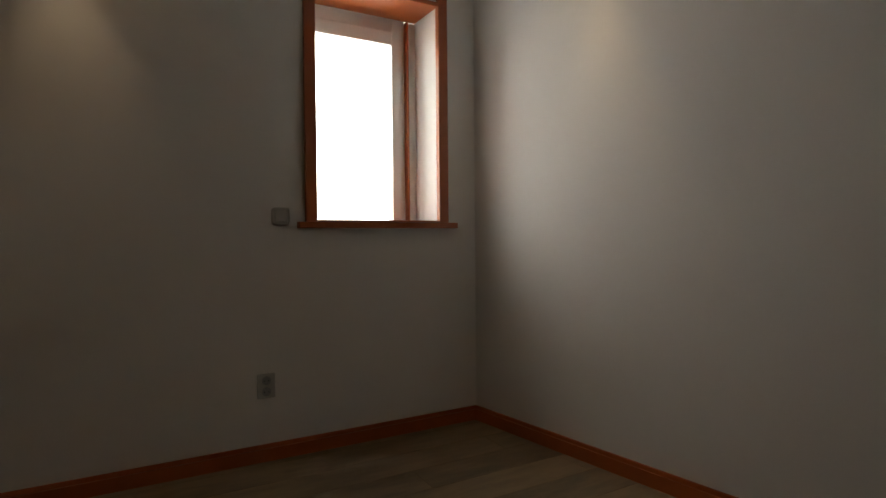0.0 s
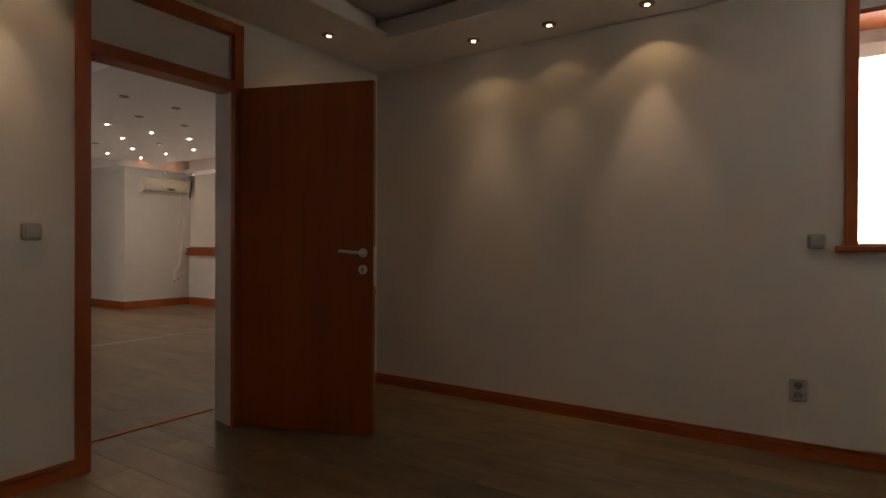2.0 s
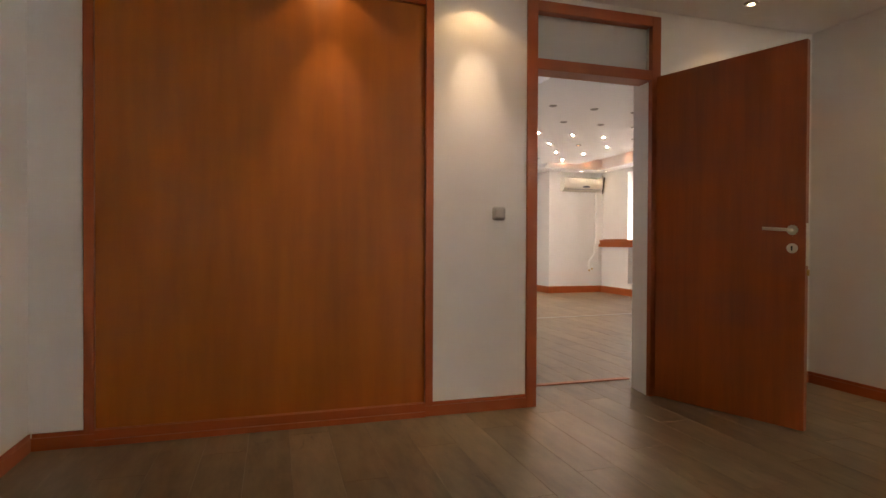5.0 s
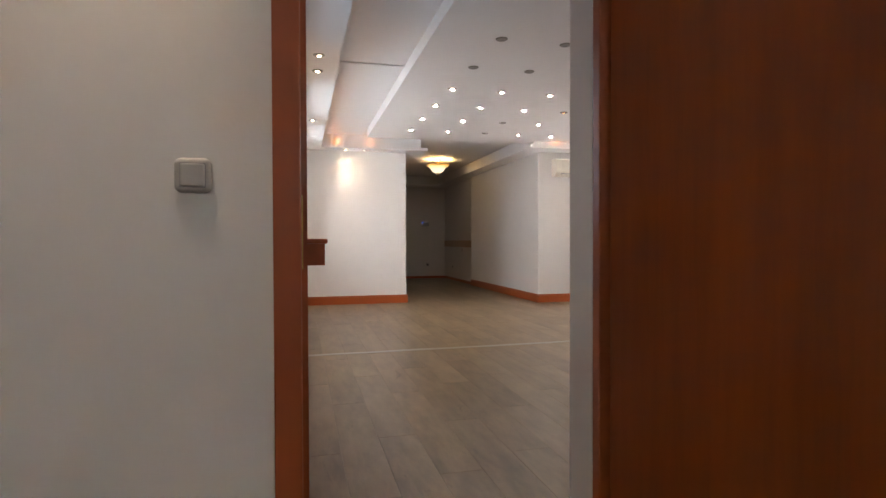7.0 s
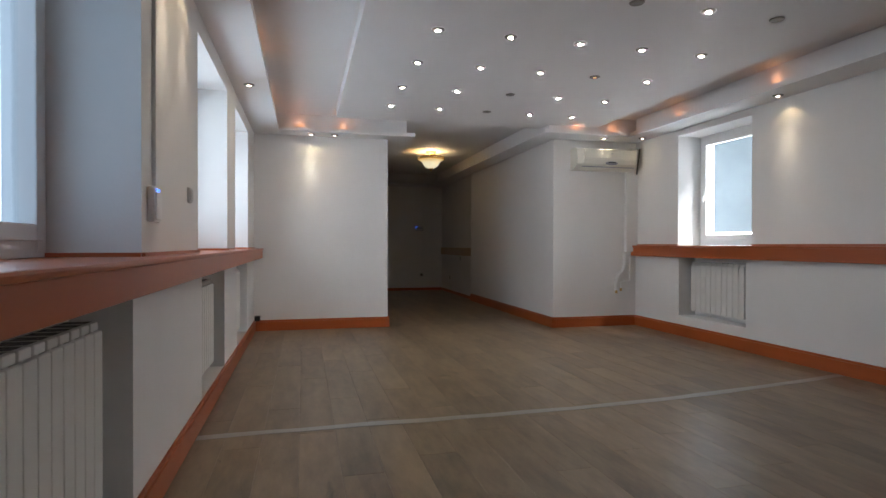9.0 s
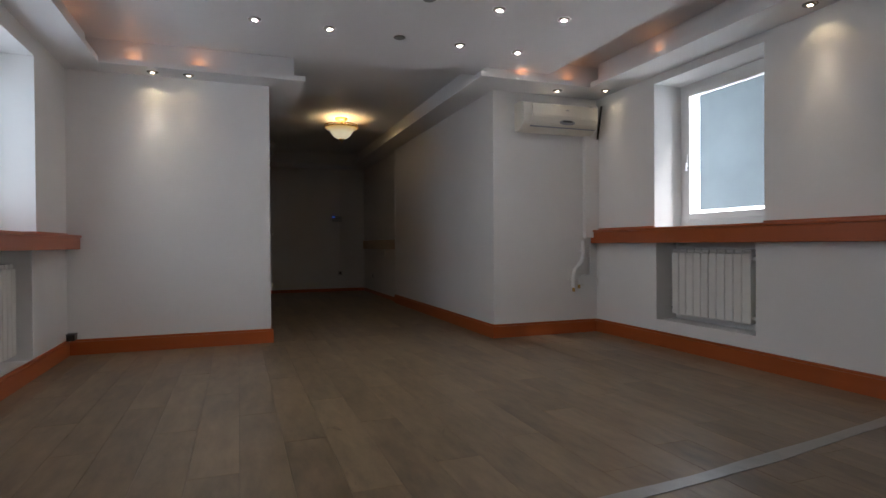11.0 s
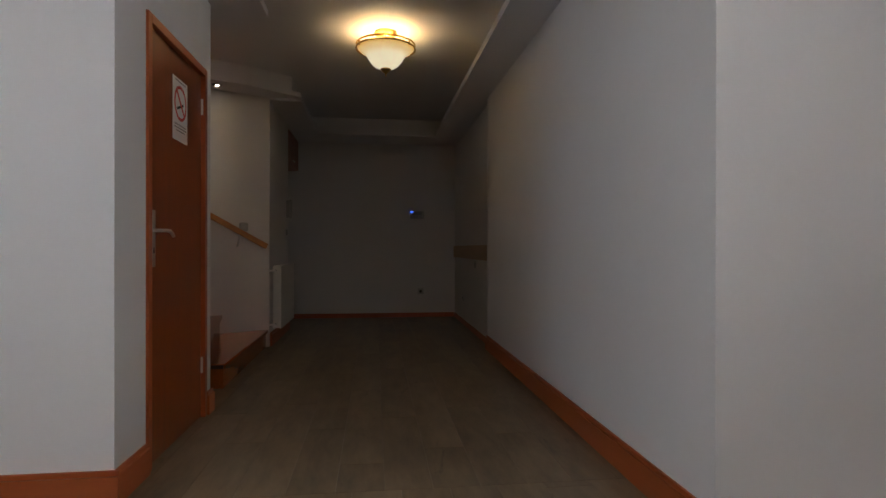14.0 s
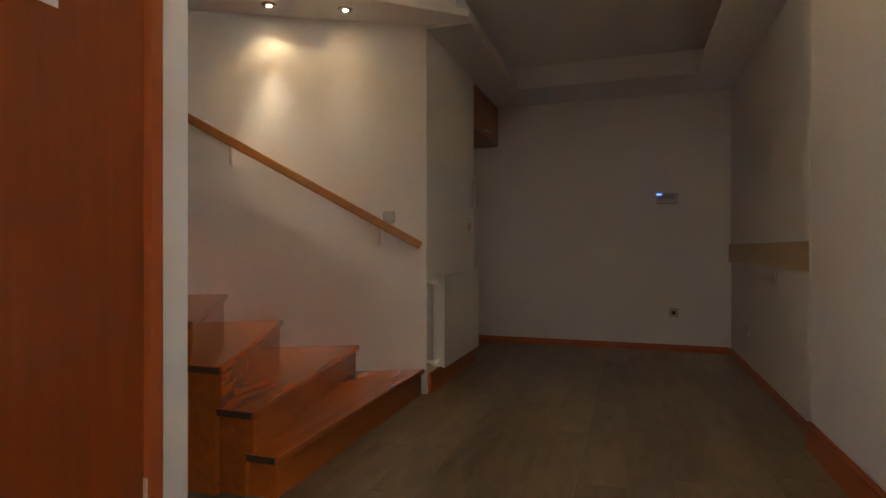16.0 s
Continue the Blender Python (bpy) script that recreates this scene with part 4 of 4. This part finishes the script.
for i in range(n):
    a0, a1 = 2 * math.pi * i / n, 2 * math.pi * (i + 1) / n
    q = [bm.verts.new((r * math.cos(a), -0.0025, 0.035 + r * math.sin(a))) for r, a in ((0.072, a0), (0.088, a0), (0.088, a1), (0.072, a1))]
    bm.faces.new(q)
part("red_ring", bm, RED, sg)
bm = boxes((-0.075, 0.075, -0.0035, -0.0028, -0.008, 0.008))
bmesh.ops.transform(bm, matrix=Matrix.Translation((0, 0, 0.035)) @ pose(0, 0, 0, 0, 45, 0), verts=bm.verts)
part("red_bar", bm, RED, sg)
bm = boxes((-0.055, 0.045, -0.0024, -0.0018, -0.006, 0.006))
bmesh.ops.transform(bm, matrix=Matrix.Translation((0, 0, 0.02)) @ pose(0, 0, 0, 0, -20, 0), verts=bm.verts)
part("cigarette", bm, BLACK, sg)
for k, (w, z) in enumerate(((0.08, -0.075), (0.085, -0.09), (0.06, -0.105), (0.075, 0.142))):
    part("text_bar", boxes((-w, w, -0.0024, -0.0018, z - 0.003, z + 0.003)), PRINT, sg)

# ---- stairs ----
NEAR = [(0.79, 9.06), (0.70, 9.04), (0.58, 9.01), (0.46, 8.99), (0.34, 8.97), (0.2, 8.95)]
BACK = [0.77, 0.397, -0.02, -0.315, -0.62, -0.9]
RISE = 0.167
st = thing("staircase", "varnished reddish wooden winder staircase rising from the corridor", "staircase", kind="structure")
for i, ((nx, ny), bx) in enumerate(zip(NEAR, BACK)):
    top = RISE * (i + 1)
    nx2, ny2 = NEAR[i + 1] if i + 1 < len(NEAR) else (0.0, 8.93)
    bx2 = BACK[i + 1] if i + 1 < len(BACK) else -1.2
    bm = bmesh.new()
    prism(bm, [(nx - 0.02, ny + 0.02), (bx - 0.02, stair_y(bx - 0.02) - 0.002), (bx - 0.05, stair_y(bx - 0.05) - 0.002), (nx - 0.05, ny + 0.02)], top - RISE, top - 0.034)
    part("riser", bm, STAIR, st)
    bm = bmesh.new()
    prism(bm, [(nx - 0.05, ny + 0.02), (nx - 0.05, ny + 0.045), (-0.5, ny + 0.045), (-0.5, ny + 0.02)], 0.0, top - 0.034)
    part("side_panel", bm, STAIR, st)
    bm = bmesh.new()
    prism(bm, [(nx, ny), (bx, stair_y(bx) - 0.002), (bx2 - 0.05, stair_y(bx2 - 0.05) - 0.002), (nx2 - 0.06, ny)], top - 0.033, top, bevel=0.009)
    part("tread", bm, STAIR, st)
    part("tread_end", boxes((nx2 - 0.05, nx - 0.012, ny - 0.003, ny + 0.004, top - 0.03, top - 0.004)), STAIR_DARK, st)
hr = thing("handrail", "honey oak wall handrail sloping up beside the stairs", "handrail")
P0, P1 = Vector((0.77, stair_y(0.77) - 0.075, 0.965)), Vector((-0.62, stair_y(-0.62) - 0.075, 1.82))
run = P1 - P0
bm = boxes((0, run.length, -0.02, 0.02, -0.026, 0.026), bevel=0.008)
bmesh.ops.transform(bm, matrix=Matrix.Translation(P0) @ run.to_track_quat('X', 'Z').to_matrix().to_4x4(), verts=bm.verts)
part("rail", bm, RAILWOOD, hr)
for u in (0.16, 0.74):
    q = P0 + run * u
    w = Vector((q.x - 0.035, stair_y(q.x - 0.035), q.z - 0.13))
    bm = bmesh.new()
    tube(bm, [q - Vector((0, 0, 0.02)), q - Vector((0, 0, 0.06)), q.lerp(w, 0.5) - Vector((0, 0, 0.04)), w + Vector((0.005, -0.01, 0)), w], 0.011)
    part("bracket", bm, PVC, hr, smooth=True)
q = P0 + run * 0.83
bm = boxes((-0.03, 0.03, -0.012, 0.012, 0.024, 0.036), bevel=0.003)
bmesh.ops.transform(bm, matrix=Matrix.Translation(q) @ run.to_track_quat('X', 'Z').to_matrix().to_4x4(), verts=bm.verts)
part("clip", bm, PVC, hr)

# ---- corridor things ----
cab = thing("wall_cabinet", "reddish wooden cabinet high over a recess in the wall", "cabinet", (0.42, 11.853, 1.985))
part("carcass", boxes((0, 0.325, 0, 1.0, 0, 0.396), bevel=0.003), WOOD_V, cab)
for y in (0.004, 0.502):
    leaf = part("cabinet_door", boxes((0.3255, 0.343, y, y + 0.494, 0.004, 0.392), bevel=0.003), WOOD_V, cab)
    bm = bmesh.new()
    turned(bm, [(0.004, 0), (0.005, 0.008), (0.011, 0.013), (0.009, 0.019), (0.002, 0.021)], 14)
    bmesh.ops.transform(bm, matrix=pose(0.343, y + (0.45 if y < 0.1 else 0.04), 0.06, 0, 90, 0), verts=bm.verts)
    part("knob", bm, CHROME, leaf, smooth=True)
ic = thing("door_phone", "white door phone handset on the wall", "door phone", (SX, 11.75, 1.40), 90)
part("base", boxes((-0.045, 0.045, -0.03, 0, -0.10, 0.10), bevel=0.008), PLATE, ic)
part("handset", boxes((-0.035, 0.0, -0.06, -0.03, -0.11, 0.11), bevel=0.01), PLATE, ic)
part("button_panel", boxes((0.008, 0.036, -0.034, -0.03, -0.07, -0.02)), GREY, ic)
switch("light_switch", "white light switch beside the radiator", (SX, 11.70, 1.13), 90, 0.07, 0.07)
cable = thing("cable_duct", "thin white cable duct on the wall", "cable duct", (SX, 11.822, 0.85))
part("duct", boxes((0, 0.012, 0, 0.02, 0, 0.43)), WALL, cable)
ap = thing("alarm_panel", "white alarm keypad with a small blue light", "keypad", (2.36, FY, 1.41))
part("body", boxes((-0.09, 0.10, -0.025, 0, -0.05, 0.055), bevel=0.008), PLATE, ap)
part("screen", boxes((-0.07, 0.07, -0.028, -0.024, 0.0, 0.04)), GREY, ap)
part("led", boxes((-0.088, -0.045, -0.03, -0.0245, 0.036, 0.046)), LED, ap, "blue light")
part("flap", boxes((-0.085, 0.095, -0.03, -0.0245, -0.048, -0.04)), GREY, ap)
cond = thing("cable_duct", "thin vertical cable duct on the far wall", "cable duct", (2.42, FY, 0.40))
part("duct", boxes((-0.008, 0.008, -0.01, 0, 0, 0.95), (-0.008, 0.008, -0.01, 0, 1.07, 1.975)), WALL, cond)
for x in (1.75, 2.62):
    structure("trim_panel_joint", boxes((x - 0.004, x + 0.004, FY - 0.003, FY - 0.0005, 0.06, 2.38)), WALL, "raised joint between wall panels", "trim")
structure("trim_wall_edge", boxes((CX - 0.004, CX + 0.03, 10.331, 10.36, 0.13, 2.38), bevel=0.003), WALL, "white edge trim of the wall", "trim")
bd = thing("wall_board", "beige wooden rail board fixed along the wall", "wall board", (2.9, 10.37, 0.83))
part("board", boxes((-0.02, 0, 0, FY - 10.37 - 0.002, 0, 0.155), bevel=0.003), BEIGE, bd)
th = thing("thermostat", "white wall controller with a blue light", "thermostat", (LX, 2.70, 1.20), 90)
part("body", boxes((-0.05, 0.05, -0.028, 0, -0.07, 0.07), bevel=0.008), PVC, th)
part("cover", boxes((-0.042, 0.042, -0.034, -0.028, -0.06, 0.045), bevel=0.003), PVC, th)
part("led", boxes((-0.03, 0.02, -0.031, -0.027, 0.052, 0.06)), LED, th, "blue light")
riser_duct = thing("cable_duct", "thin white cable duct rising up the window pier", "cable duct", (LX, 2.74, 1.27))
part("duct", boxes((0, 0.014, -0.011, 0.011, 0, 1.108), bevel=0.002), WALL, riser_duct)
bx = thing("cable_box", "small black cable box above the baseboard corner", "cable box", (-0.745, 7.30, 0.13))
part("box", boxes((-0.03, 0.03, -0.05, 0.04, 0, 0.05), bevel=0.006), DARK, bx)
part("lid", boxes((-0.032, 0.032, -0.052, 0.042, 0.05, 0.058), bevel=0.002), DARK, bx)

# tape laid over the floor joint
tp = thing("floor_tape", "wrinkled silver tape stuck across the floor", "tape")
bm = bmesh.new()
prev = None
for i in range(61):
    u = i / 60
    x = -0.765 + u * 4.75
    y = 3.52 + 0.34 * u ** 3 + 0.012 * math.sin(9 * u) + (0.012 * noise.noise((x * 3, 0, 0)))
    w = 0.034 + 0.01 * noise.noise((x * 1.7, 5, 0))
    z = 0.0025 + 0.0018 * abs(noise.noise((x * 9, 2, 1)))
    row = [bm.verts.new((x, y - w, 0.0008)), bm.verts.new((x, y - w, z)), bm.verts.new((x, y + w, z)), bm.verts.new((x, y + w, 0.0008))]
    if prev:
        for k in range(3):
            bm.faces.new((prev[k], row[k], row[k + 1], prev[k + 1]))
    prev = row
part("strip", bm, TAPE, tp)

# ---- floors ----
AREAS = (((XL, XR), (back_y(XL), 0.43)), ((XR, RX), (0.208, 0.43)), ((-1.0, RX), (0.43, 7.36)), ((-0.1, 2.9), (7.36, FY)))
subs = boxes((XR + 0.3, RX + 0.4, 0.0, 0.43, -0.1, -0.007), (XL - 0.2, XR + 0.3, YS, 0.43, -0.1, -0.007), (-1.8, RX + 0.4, 0.43, FY + 0.2, -0.1, -0.007))
floor = structure("floor", subs, SUBFLOOR, "grey-brown oak laminate plank floor", "floor")
PW, PL = 0.193, 1.29
rnd = random.Random(4)
plank_meshes = {}


def plank_mesh(w, l):
    key = (round(w, 3), round(l, 3))
    if key not in plank_meshes:
        c = 0.0012
        bm = bmesh.new()
        lo = [bm.verts.new(p) for p in ((0, 0, -0.0065), (w, 0, -0.0065), (w, l, -0.0065), (0, l, -0.0065))]
        mid = [bm.verts.new(p) for p in ((0, 0, -c), (w, 0, -c), (w, l, -c), (0, l, -c))]
        up = [bm.verts.new(p) for p in ((c, c, 0), (w - c, c, 0), (w - c, l - c, 0), (c, l - c, 0))]
        bm.faces.new(up)
        for a, b in ((lo, mid), (mid, up)):
            for i in range(4):
                bm.faces.new((a[i], a[(i + 1) % 4], b[(i + 1) % 4], b[i]))
        plank_meshes[key] = mesh_of("plank", bm, PLANK)
    return plank_meshes[key]


for (x0, x1), (y0, y1) in AREAS:
    x, k = x0, 0
    while x < x1 - 0.01:
        w = min(PW, x1 - x)
        y = y0 - (k * 0.43 % 1.0) * PL * 0.9
        while y < y1 - 0.005:
            a, b = max(y, y0), min(y + PL, y1)
            if b - a > 0.01:
                p = new("plank", plank_mesh(w - 0.0006, b - a - 0.0006))
                p.location = (x, a, 0)
                p.parent = floor
            y += PL
        x += PW
        k += 1
